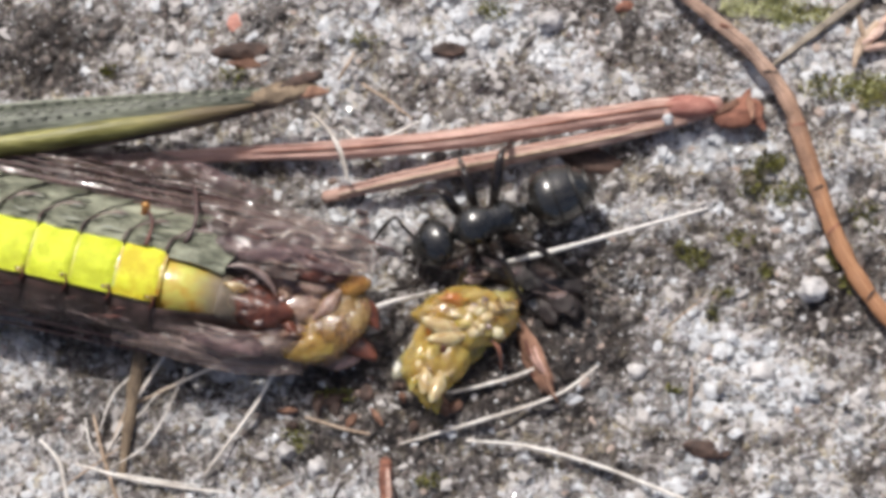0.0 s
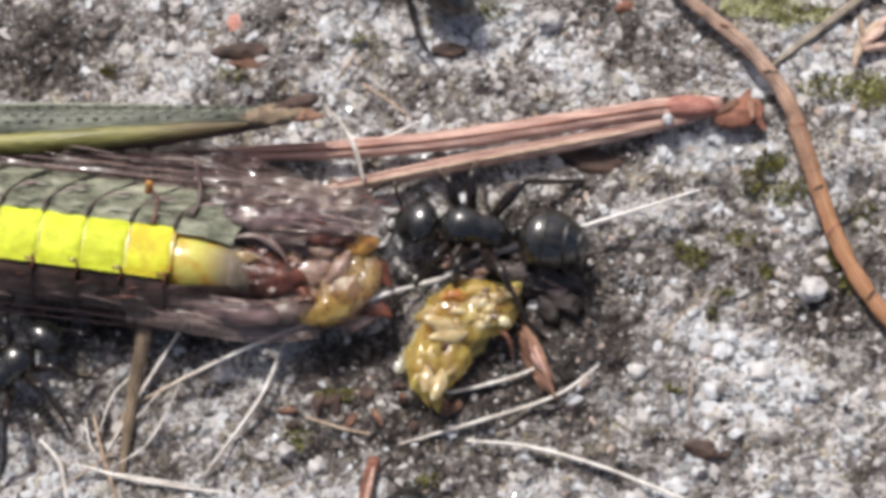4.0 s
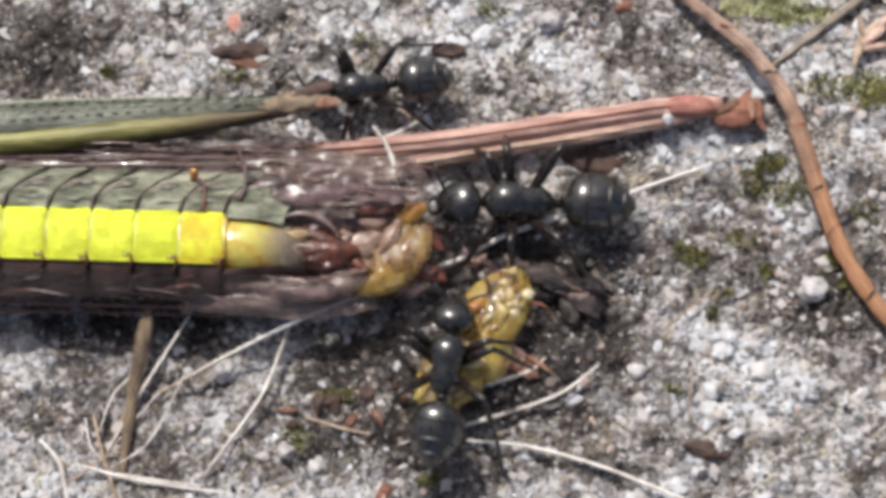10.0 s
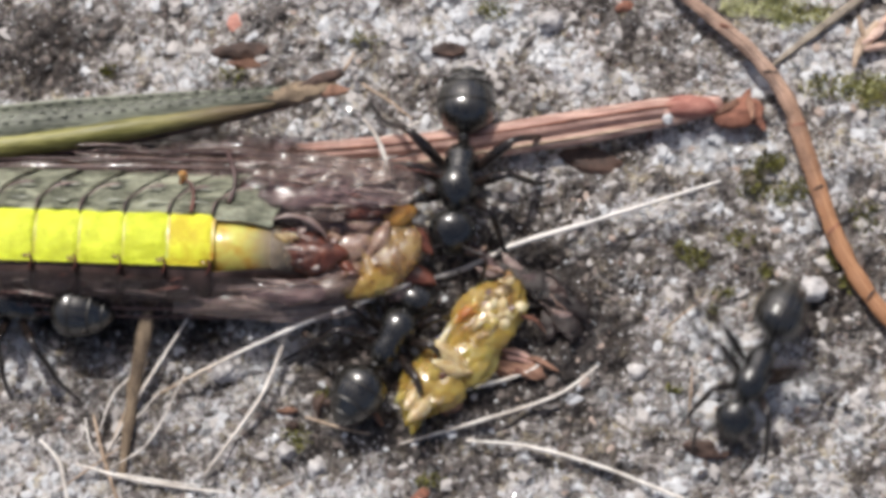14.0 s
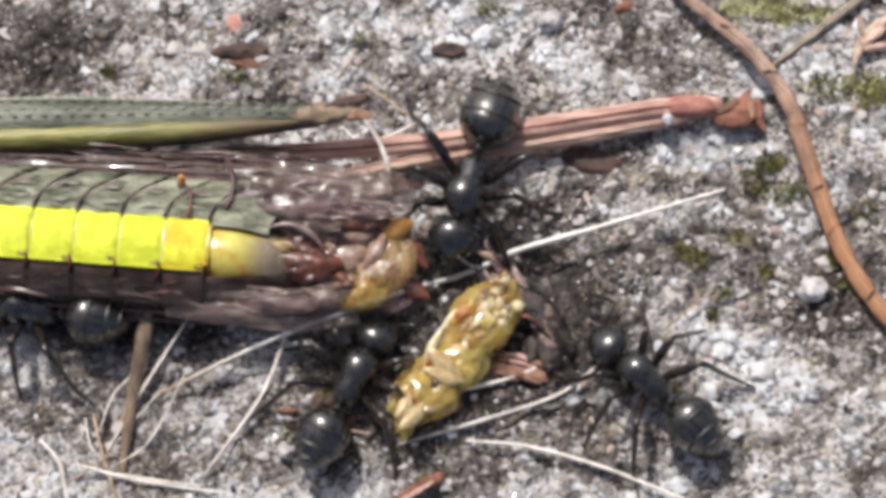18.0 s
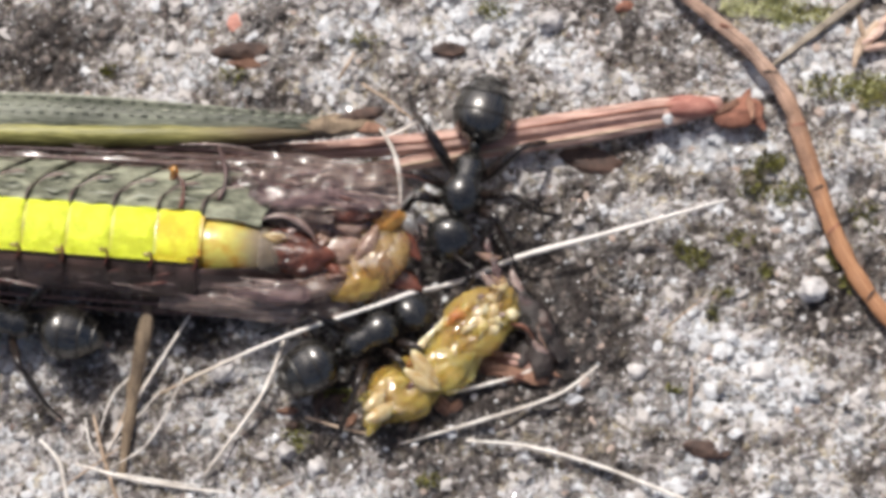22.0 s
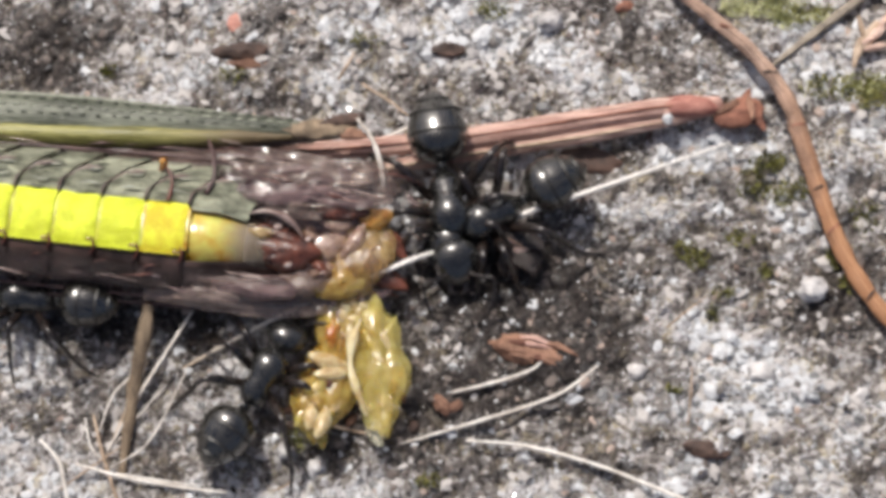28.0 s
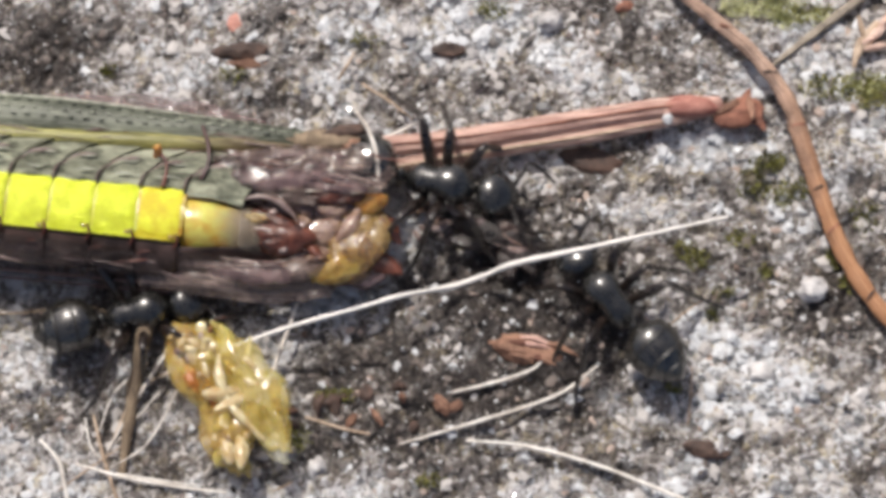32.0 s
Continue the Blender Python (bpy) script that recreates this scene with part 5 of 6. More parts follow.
# ---- the torn yellow piece that is dragged away: soft lobes that shift against each other ----
def torn_piece():
    t = thing("torn_piece", "torn soft piece of glossy yellow insect tissue", "insect piece")
    a = part("lobe", soft_lobe((1.6, 1.02, 0.66), 3, -0.15, 0.55, 0.1), M["jelly"], t, "yellow wedge-shaped lobe")
    b = part("lobe", soft_lobe((2.25, 0.95, 0.64), 7, 0.12, 0.25, 0.35), M["jelly_clear"], t, "long clear yellow lobe")
    c = part("lobe", soft_lobe((1.5, 1.05, 0.62), 12, 0.10, 0.2, 0.2), M["jelly"], t, "amber-tinted torn lobe")
    part("film", tube([(1.5, 0.55, 0.55), (0.8, 0.85, 0.62), (-0.1, 0.95, 0.60), (-1.0, 0.75, 0.58), (-1.8, 0.45, 0.40)], [0.04, 0.14, 0.10, 0.15, 0.05], 9, 8, 0.6, wobble=0.8), M["jelly_pale"], b, "creamy film along the edge")
    r = random.Random(8)
    for lobe, size, mats, n in ((a, (1.6, 0.95, 0.60), ("jelly_pale", "amber", "jelly_clear"), 7), (b, (2.25, 0.85, 0.56), ("jelly_clear", "jelly_pale", "jelly"), 5),
                                (c, (1.5, 1.0, 0.58), ("jelly_pale", "amber", "jelly_pale", "jelly_clear"), 9)):
        for k in range(n):
            x, y = r.uniform(-0.6, 0.6) * size[0], r.uniform(-0.6, 0.6) * size[1]
            reach, turn = r.uniform(0.22, 0.42) * size[0], r.uniform(-0.7, 0.7)
            top = size[2] * math.sqrt(max(0.1, 1 - (x / size[0]) ** 2 - (y / size[1]) ** 2)) * 1.04
            way = Vector((math.cos(turn), math.sin(turn), 0))
            mid = Vector((x, y, top))
            pts = [mid - way * reach - Vector((0, 0, 0.12)), mid - way * reach * 0.3 + Vector((0, r.uniform(-0.08, 0.08), 0)), mid + way * reach * 0.4, mid + way * reach - Vector((0, 0, 0.14))]
            part("fold", tube(pts, [0.04, r.uniform(0.09, 0.2), r.uniform(0.09, 0.2), 0.03], 9, 6, 0.7, wobble=0.9, seed=k + 10 * n), M[mats[k % len(mats)]], lobe, "soft wet fold")
    # grainy wet highlights of the amber lobe, painted as small beads
    for k in range(16):
        part("bead", lump((r.uniform(0.10, 0.22), r.uniform(0.07, 0.13), r.uniform(0.07, 0.12)), (r.uniform(0.0, 1.15), r.uniform(-0.55, 0.55), r.uniform(0.52, 0.66)), 0.4, 1.6, 200 + k, 2,
                          turn=Matrix.Rotation(r.uniform(-1.5, 1.5), 3, "Z")), M[("jelly_pale", "amber", "rim", "jelly_pale")[k % 4]], c, "small bead painting a highlight")
    part("flap", soft_lobe((0.75, 0.30, 0.14), 31, 0.1, 0.4, 0.5, 4), M["jelly_clear"], b, "clear pointed flap", place=at(2.1, 0.15, 0.1, 0, -10, 12))
    part("flap", soft_lobe((0.6, 0.34, 0.12), 33, 0.1, 0.2, 0.5, 4), M["film"], b, "clear greyish shred", place=at(-2.15, 0.25, -0.1, 0, 8, 30))
    part("prong", soft_lobe((0.55, 0.22, 0.16), 34, 0.1, 0.6, 0.1, 4), M["jelly_clear"], a, "clear yellow prong", place=at(-1.35, -0.1, 0.0, 0, -8, 25))
    part("flap", soft_lobe((0.5, 0.28, 0.14), 32, 0.1, 0.2, 0.5, 4), M["amber"], c, "amber torn flap", place=at(1.15, 0.35, 0.1, 0, 0, 35))
    part("speck", lump((0.48, 0.20, 0.14), (-0.55, 0.45, 0.56), 0.5, 1.8, 15, 3), M["orange"], c, "orange speck")
    for k, (x, y, w) in enumerate(((0.1, 0.15, 0.34), (0.45, -0.1, 0.28), (-0.15, -0.2, 0.30), (0.6, 0.25, 0.22), (0.2, -0.4, 0.24))):
        part("clot", soft_lobe((w, w * 0.55, 0.13), 160 + k, 0.05, 0.3, 0.3, 4), M["jelly_pale"], c, "whitish wet clot", place=at(x, y, 0.56, 0, 0, 37 * k))
    part("speck", lump((0.30, 0.10, 0.10), (0.9, 0.45, 0.56), 0.5, 1.8, 16, 3), M["orange"], a, "orange speck")
    for k, (x, y, turn, w) in enumerate(((0.65, -0.25, -70, 0.7), (1.0, 0.0, -95, 0.75), (0.1, 0.25, -40, 0.5), (-0.9, 0.30, 8, 0.55), (-1.0, -0.15, -6, 0.6))):
        part("petal", soft_lobe((w, 0.24, 0.2), 60 + k, 0.08, 0.2, 0.75, 4), M["jelly_pale" if k != 2 else "jelly_clear"], a, "pale pointed flap", place=at(x, y, 0.62, 0, 12, turn))
    part("cavity", lump((0.26, 0.12, 0.08), (0.35, -0.12, 0.64), 0.4, 1.8, 18, 3), M["tip"], a, "dark red cavity")
    part("leg", tube([(0.7, -0.7, 0.1), (1.0, -1.1, 0.15), (1.1, -1.6, -0.4)], [0.06, 0.07, 0.03], 7, 5), M["sheath"], c, "thin brown leg stump")
    return t, (a, b, c)


torn, torn_lobes = torn_piece()


# ---- ants ----
def ant():
    t = thing("ant", "glossy black ant with a grey-banded round gaster", "ant", group="ants at the dead insect")
    part("thorax", turned([(-1.05, 0.10, 0.12, 1.10), (-0.95, 0.38, 0.34, 1.12), (-0.55, 0.58, 0.56, 1.24), (-0.15, 0.47, 0.46, 1.29), (0.12, 0.52, 0.54, 1.38),
                           (0.6, 0.72, 0.64, 1.42), (1.0, 0.64, 0.54, 1.35), (1.25, 0.30, 0.28, 1.26), (1.4, 0.14, 0.14, 1.22)], 18), M["ant"], t)
    part("waist", turned([(-1.45, 0.10, 0.10, 1.12), (-1.3, 0.20, 0.30, 1.22), (-1.2, 0.22, 0.38, 1.30), (-1.1, 0.20, 0.28, 1.2), (-0.95, 0.10, 0.10, 1.1)], 14), M["ant"], t)
    g = part("gaster", turned([(-3.75, 0.05, 0.05, -0.12), (-3.68, 0.22, 0.2, -0.1), (-3.4, 0.55, 0.5, -0.05), (-3.02, 0.82, 0.76, 0.02), (-2.98, 0.86, 0.8, 0.02),
                               (-2.5, 0.98, 0.92, 0.08), (-2.32, 0.96, 0.92, 0.1), (-2.28, 1.0, 0.95, 0.1), (-1.85, 0.92, 0.88, 0.08), (-1.6, 0.72, 0.7, 0.02),
                               (-1.42, 0.4, 0.4, -0.05), (-1.33, 0.12, 0.12, -0.1)], 24), M["ant_gaster"], t, "round dark gaster")
    for v in g.data.vertices:
        v.co.x += 1.35 * MM
        v.co *= 1.04
    g.matrix_basis = at(-1.35, 0, 1.28)
    for x, w, h, z in ((-0.985, 1.04, 0.985, 0.104), (-1.71, 0.91, 0.85, 0.03), (-2.14, 0.59, 0.54, -0.055)):
        part("band", turned([(x - 0.06, w, h, z), (x, w * 1.012, h * 1.012, z), (x + 0.05, w, h, z)], 24, (0, 359.9)), M["ant_band"], g, "paler hairy band")
    hd = part("head", turned([(0.0, 0.14, 0.14, 0), (0.1, 0.46, 0.34, 0), (0.35, 0.66, 0.46, 0), (0.7, 0.68, 0.46, -0.03), (1.0, 0.56, 0.36, -0.08),
                              (1.25, 0.36, 0.24, -0.14), (1.35, 0.2, 0.12, -0.18)], 18), M["ant"], t)
    for v in hd.data.vertices:
        v.co *= 1.16
    hd.matrix_basis = at(1.4, 0, 1.24, 0, 14, 0)
    for sgn in (1, -1):
        part("eye", lump((0.17, 0.09, 0.15), (0.64, sgn * 0.72, 0.14), 0, 1, 0, 2), M["ant_eye"], hd)
        part("mandible", tube([(1.36, sgn * 0.24, -0.18), (1.7, sgn * 0.26, -0.22), (1.86, sgn * 0.05, -0.27)], [0.11, 0.1, 0.03], 6, 4), M["ant_leg"], hd)
        part("antenna", tube([(1.15, sgn * 0.24, 0.14), (1.4, sgn * 0.8, 0.5), (1.5, sgn * 1.15, 0.6), (2.0, sgn * 1.15, 0.3), (2.7, sgn * 0.9, -0.1)],
                             [0.055, 0.06, 0.06, 0.06, 0.075, 0.05], 6, 5), M["ant_leg"], hd)
        for x0, knee, shin, toe in ((0.85, (1.35, 1.35, 1.85), (2.0, 2.0, 0.5), (2.5, 2.35, 0.06)),
                                    (0.3, (0.35, 1.7, 2.0), (0.15, 2.75, 0.5), (-0.1, 3.35, 0.06)),
                                    (-0.35, (-1.1, 1.75, 2.15), (-2.1, 2.65, 0.5), (-2.9, 3.1, 0.06))):
            hip = Vector((x0, sgn * 0.32, 1.05))
            pts = [hip, Vector((x0, sgn * 0.62, 0.95))] + [Vector((p[0], sgn * p[1], p[2])) for p in (knee, shin, toe)]
            k = pts[2]
            pts = pts[:2] + [pts[1].lerp(k, 0.55) + Vector((0, 0, 0.12)), k, k.lerp(pts[3], 0.5), pts[3], pts[4]]
            part("leg", tube([p - hip for p in pts], [0.19, 0.17, 0.20, 0.12, 0.115, 0.085, 0.05], 8, 4), M["ant_leg"], t, place=at(*hip))
    return t


ROWS_A = [(0, 1.61, 0.58, 0.00, 0, -159), (0.6, 1.70, 1.12, 0.00, 0, -160), (1.5, 1.81, 1.58, 0.00, 0, -160), 
    (2.1, 1.00, 1.41, 0.00, 0, -152), (2.4, 0.72, 0.49, 0.00, 0, 169), (3, 1.15, 0.40, 0.00, 0, 172), 
    (3.5, 1.26, 0.30, 0.00, 0, 170), (5.5, 0.81, 0.46, 0.00, 0, 170), (6, 1.30, 1.52, 0.00, 0, -179), 
    (7, 1.49, 1.72, 0.00, 0, -178), (8, 1.61, 1.99, 0.00, 0, 160), (9, 2.24, 1.04, 0.00, 0, 149), 
    (9.5, 2.58, 1.01, 0.00, 0, 163), (10, 2.69, 1.27, 0.00, 0, 179), (10.5, 2.87, 0.66, 0.00, 0, -178), 
    (11, 2.32, 1.37, 0.00, 0, -147), (11.5, 1.29, 0.70, 0.00, 0, -142), (12, 1.45, 1.05, 0.00, 0, -136), 
    (12.5, 0.56, 1.51, 0.00, 0, -95), (13, 0.26, 1.71, 0.00, 0, -86), (13.5, 0.50, 2.23, 0.00, 0, -95), 
    (14, 0.53, 2.36, 0.00, 0, -98), (14.5, 0.26, 2.14, 0.00, 0, -91), (16.5, 1.30, 1.96, 0.00, 0, -111), 
    (17, 1.03, 2.07, 0.00, 0, -97), (17.5, 0.97, 2.18, 0.00, 0, -106), (18, 0.86, 1.99, 0.00, 0, -107), 
    (19, 0.26, 2.28, 0.00, 0, -103), (19.5, 0.53, 1.88, 0.00, 0, -111), (20, 1.43, 1.15, 0.00, 0, -134), 
    (20.5, 0.85, 1.88, 0.00, 0, -105), (21, 1.43, 2.09, 0.00, 0, -112), (21.5, 0.50, 1.96, 0.00, 0, -102), 
    (22, 0.77, 2.05, 0.00, 0, -105), (23, 1.19, 2.31, 0.00, 0, -106), (24, 1.30, 1.99, 0.00, 0, -103), 
    (24.5, 1.17, 2.35, 0.00, 0, -109), (25, 0.95, 2.47, 0.00, 0, -95), (25.5, 0.71, 2.63, 0.00, 0, -93), 
    (26.5, 1.69, 1.82, 0.00, 0, -85), (27.5, 0.78, 1.34, 0.00, 0, -78), (28, 0.15, 1.33, 0.00, 0, -81), 
    (28.6, 0.76, 0.82, 0.00, 0, -50), (29.2, 1.07, 0.80, 0.00, 0, -29), (30, 1.41, 1.05, 0.00, 0, -25), 
    (31, 1.18, 1.34, 0.00, 0, -10), (31.5, 1.13, 1.45, 0.00, 0, -4), (32, -0.25, 2.00, 0.00, 0, -12)]
ROWS_B = [(0, -2.77, -11.77, 0.00, 0, 85), (4, -1.32, -10.87, 0.00, 0, 85), (5.5, -0.32, -5.69, 0.60, 0, 76), 
    (6, 0.73, -5.31, 1.00, 0, 78), (6.5, 0.41, -3.35, 1.00, 0, 83), (7, 0.68, -4.00, 1.00, 0, 112), 
    (7.5, 0.85, -5.99, 1.00, 0, 134), (8, -0.30, -5.47, 1.00, 0, 116), (8.5, 0.76, -5.60, 1.00, 0, 112), 
    (9, 2.16, -6.06, 1.00, 0, 134), (9.5, 1.74, -5.39, 1.00, 0, 134), (10, 0.09, -4.75, 1.00, 0, 83), 
    (10.5, -1.43, -4.37, 0.60, 0, 68), (11, -1.82, -3.97, 0.00, 0, 87), (12, -1.75, -4.32, 0.00, 0, 81), 
    (13, -1.94, -4.17, 0.00, 0, 83), (13.5, -1.77, -3.54, 0.00, 0, 68), (14, -1.74, -3.53, 0.00, 0, 61), 
    (14.5, -1.99, -3.46, 0.00, 0, 61), (16.5, -2.39, -3.78, 0.00, 0, 73), (17, -3.07, -4.03, 0.00, 0, 76), 
    (18, -3.01, -4.95, 0.00, 0, 64), (18.5, -3.46, -4.51, 0.00, 0, 45), (19, -3.68, -4.84, 0.00, 0, 43), 
    (19.5, -3.08, -4.21, 0.00, 0, 43), (20, -2.04, -2.77, 0.00, 0, 35), (20.5, -2.59, -3.11, 0.00, 0, 34), 
    (21, -2.42, -2.95, 0.00, 0, 36), (21.5, -2.46, -3.29, 0.00, 0, 35), (22, -2.54, -3.46, 0.00, 0, 31), 
    (23, -1.42, -2.66, 0.00, 0, 42), (24, -1.08, -2.90, 0.00, 0, 43), (24.5, -1.46, -2.76, 0.00, 0, 40), 
    (25, -2.65, -1.73, 0.00, 0, 48), (25.5, -2.96, -2.41, 0.00, 0, 34), (26.5, -4.18, -3.97, 0.00, 0, 40), 
    (27.5, -5.52, -4.81, 0.00, 0, 56), (28, -6.02, -4.92, 0.00, 0, 60), (28.6, -5.86, -4.90, 0.00, 0, 56), 
    (29.2, -6.60, -4.53, 0.00, 0, 66), (30, -6.96, -4.30, 0.00, 0, 63), (30.6, -7.53, -4.75, 0.00, 0, 49), 
    (31, -8.68, -3.97, 0.00, 0, 22), (31.5, -9.53, -3.65, 0.00, 0, 9), (32, -10.33, -2.60, 0.00, 0, 12)]
ROWS_C = [(0, -23.00, -6.00, 0.00, 0, 10), (2.8, -20.00, -5.00, 0.00, 0, 12), (3.2, -16.60, -4.60, 0.00, 0, 20), 
    (3.5, -14.22, -4.64, 0.00, 0, 35), (4.5, -14.72, -4.44, 0.00, 0, 50), (5.5, -13.71, -3.86, 0.00, 0, 78), 
    (6, -13.41, -3.86, 0.00, 0, 85), (6.4, -14.91, -5.86, 0.00, 0, 150), (7, -19.00, -7.00, 0.00, 0, 170), 
    (8.3, -24.00, 2.00, 0.00, 0, 100), (9.2, -20.00, 12.50, 0.00, 0, 60), (10, -9.00, 15.50, 0.00, 0, 0), 
    (12, 1.27, 11.93, 0.00, 0, -65), (12.3, 0.58, 8.19, 0.00, 0, 2), (12.5, 1.75, 6.93, 0.00, 0, 2), 
    (13, 3.24, 6.32, 0.00, 0, 13), (13.5, 13.43, 1.16, 0.00, 0, -82), (14, 10.38, -4.54, 0.00, 0, -115), 
    (14.5, 8.86, -10.65, 0.00, 0, -111), (15.5, 9.56, -8.80, 0.00, 0, 139), (16.5, 7.82, -5.63, 0.00, 0, 133), 
    (17, 7.07, -4.09, 0.00, 0, 128), (17.5, 6.96, -4.84, 0.00, 0, 139), (18, 6.76, -4.94, 0.00, 0, 136), 
    (18.5, 5.81, -3.96, 0.00, 0, 150), (19, 5.56, -3.52, 0.00, 0, 154), (19.5, 5.48, -4.03, 0.00, 0, 157), 
    (20, 5.41, -4.21, 0.00, 0, 162), (20.5, 5.20, -4.16, 0.00, 0, 160), (21, 6.99, -3.47, 0.00, 0, 131), 
    (21.4, 17.95, -4.73, 0.00, 0, 21), (22, 22.74, -4.32, 0.00, 0, 31), (24, 22.00, 9.00, 0.00, 0, 100), 
    (25.2, 14.00, 16.00, 0.00, 0, 150), (27, -7.00, 15.50, 0.00, 0, -178), (28.2, -12.60, 9.60, 0.00, 0, -120), 
    (28.5, -11.54, 5.99, 0.00, 0, -165), (28.8, -14.50, 9.40, 0.00, 0, 150), (29.5, -19.00, 13.00, 0.00, 0, 140), 
    (32, -23.00, 15.00, 0.00, 0, 140)]
ROWS_E = [(0, -11.95, -13.76, 0.00, 0, 26), (0.6, -6.18, -8.64, 0.00, 0, 27), (0.9, -4.17, -7.39, 0.00, 0, 25),
    (1, -2.57, -8.43, 0.00, 0, 17), (1.2, 3.52, -5.05, 0.00, 0, 54), (1.5, 6.18, -4.98, 0.00, 0, 23),
    (1.8, 9.38, -2.12, 0.00, 0, 73), (2.1, 9.60, -1.75, 0.00, 0, 81), (2.4, 10.40, -0.49, 0.00, 0, 81),
    (2.7, 10.55, -0.70, 0.00, 0, 80), (3, 10.11, -0.28, 0.00, 0, 73), (3.3, 4.43, 4.25, 0.00, 0, 158),
    (3.5, 2.78, 4.70, 0.00, 0, 170), (4.2, -3.22, 13.53, 0.00, 0, 131), (5, -9.25, 17.91, 0.00, 0, 132),
    (8, -25.16, 13.26, 0.00, 0, -132), (11, -20.57, -3.30, 0.00, 0, -44), (13, -15.13, -2.77, 0.00, 0, 1),
    (13.5, -13.86, -2.61, 0.00, 0, 175), (14, -14.25, -2.34, 0.00, 0, 174), (16.5, -13.94, -2.45, 0.00, 0, 171),
    (19, -13.63, -2.42, 0.00, 0, 168), (21, -13.49, -2.58, 0.00, 0, 169), (22, -14.54, -2.90, 0.00, 0, 167),
    (23, -14.84, -2.86, 0.00, 0, 161), (23.5, -14.87, -0.08, 1.60, 0, 141), (24, -16.11, 0.65, 2.40, 0, 157),
    (24.5, -21.90, 0.36, 0.00, 0, 170), (25, -19.99, -7.91, 0.00, 0, -87), (25.5, -15.64, -14.04, 0.00, 0, -26),
    (26, 14.48, -15.12, 0.00, 0, 141), (27.5, 8.50, -13.98, 0.00, 0, 133), (28, 6.75, -12.73, 0.00, 0, 133),
    (28.3, 1.97, -6.75, 0.00, 0, 148), (28.6, 1.13, -7.42, 0.00, 0, 166), (29, -2.56, -11.85, 0.00, 0, -154),
    (30, -6.75, -18.26, 0.00, 0, -135), (32, -8.94, -19.38, 0.00, 0, -154),]
ROWS_F = [(0, -21.63, 15.86, 0.00, 0, 23), (5.5, -12.28, 14.54, 0.00, 0, -49), (6, -12.17, 12.34, 0.00, 0, -49), 
    (6.5, -9.81, 5.30, 0.00, 0, -69), (7, -19.58, 7.05, 0.00, 0, -162), (8, -17.36, 11.10, 0.00, 0, -38), 
    (8.5, -8.93, 5.92, 0.00, 0, -21), (9, -4.12, 4.03, 0.00, 0, -92), (9.5, -3.89, 5.03, 0.00, 0, -169), 
    (10, -2.65, 5.52, 0.00, 0, -172), (10.5, -10.02, 6.09, 0.00, 0, -106), (11, -8.27, 6.58, 0.00, 0, -172), 
    (11.5, -8.17, 7.03, 0.00, 0, -171), (12, -4.29, 6.38, 0.00, 0, -10), (12.5, -10.08, 5.36, 0.00, 0, -54), 
    (13, -10.68, 2.34, 2.30, 0, -74), (13.3, -12.35, -0.15, 2.40, 0, -105), (13.7, -17.50, -1.80, 0.60, 0, -130), 
    (14.2, -21.00, -3.00, 0.00, 0, -170), (16, -24.99, 13.45, 0.00, 0, -132), (22, -22.97, -5.47, 0.00, 0, -61), 
    (26, -18.23, -2.46, 0.00, 0, 10), (27.5, -13.09, -2.01, 0.00, 0, 177), (28, -13.83, -2.05, 0.00, 0, 174), 
    (28.6, -14.05, -2.50, 0.00, 0, 160), (28.9, -13.91, -2.86, 0.00, 0, 134), (29.3, -17.89, -2.43, 0.00, 0, 169), 
    (32, -19.02, -2.43, 0.00, 0, 169)]
ROWS_G = [(0, 23.81, 4.44, 0.00, 0, 1), (25, 23.81, 4.44, 0.00, 0, 1), (25.6, 15.41, 2.32, 0.00, 0, -154),
    (26.5, 6.58, 1.82, 0.00, 0, -167), (27.5, 1.91, 0.66, 0.00, 0, -158), (28, 1.73, 0.84, 0.00, 0, -152),
    (28.6, 2.06, 0.48, 0.00, 0, -142), (29, 1.99, 1.32, 0.00, 0, 166), (30, 1.82, -0.04, 0.00, 0, -164),
    (31, 1.09, -0.13, 0.00, 0, -161), (31.4, 3.39, 0.21, 0.00, 0, 148), (32, 5.64, -2.23, 0.00, 0, 128),]
first_ant = ant()
ANTS = [first_ant] + [copy_thing(first_ant, at(0, 0, 0)) for _ in range(5)]
for one, size in zip(ANTS, (1.0, 0.88, 0.87, 0.88, 0.80, 0.92)):
    one.scale = (size, size, size)


# ---- what moves ----
def between(rows, t):
    """The values of rows at t, straight between them."""
    for a, b in zip(rows, rows[1:]):
        if t <= b[0]:
            f = max(0.0, (t - a[0]) / (b[0] - a[0]))
            return [p + (q - p) * f for p, q in zip(a[1:], b[1:])]
    return rows[-1][1:]


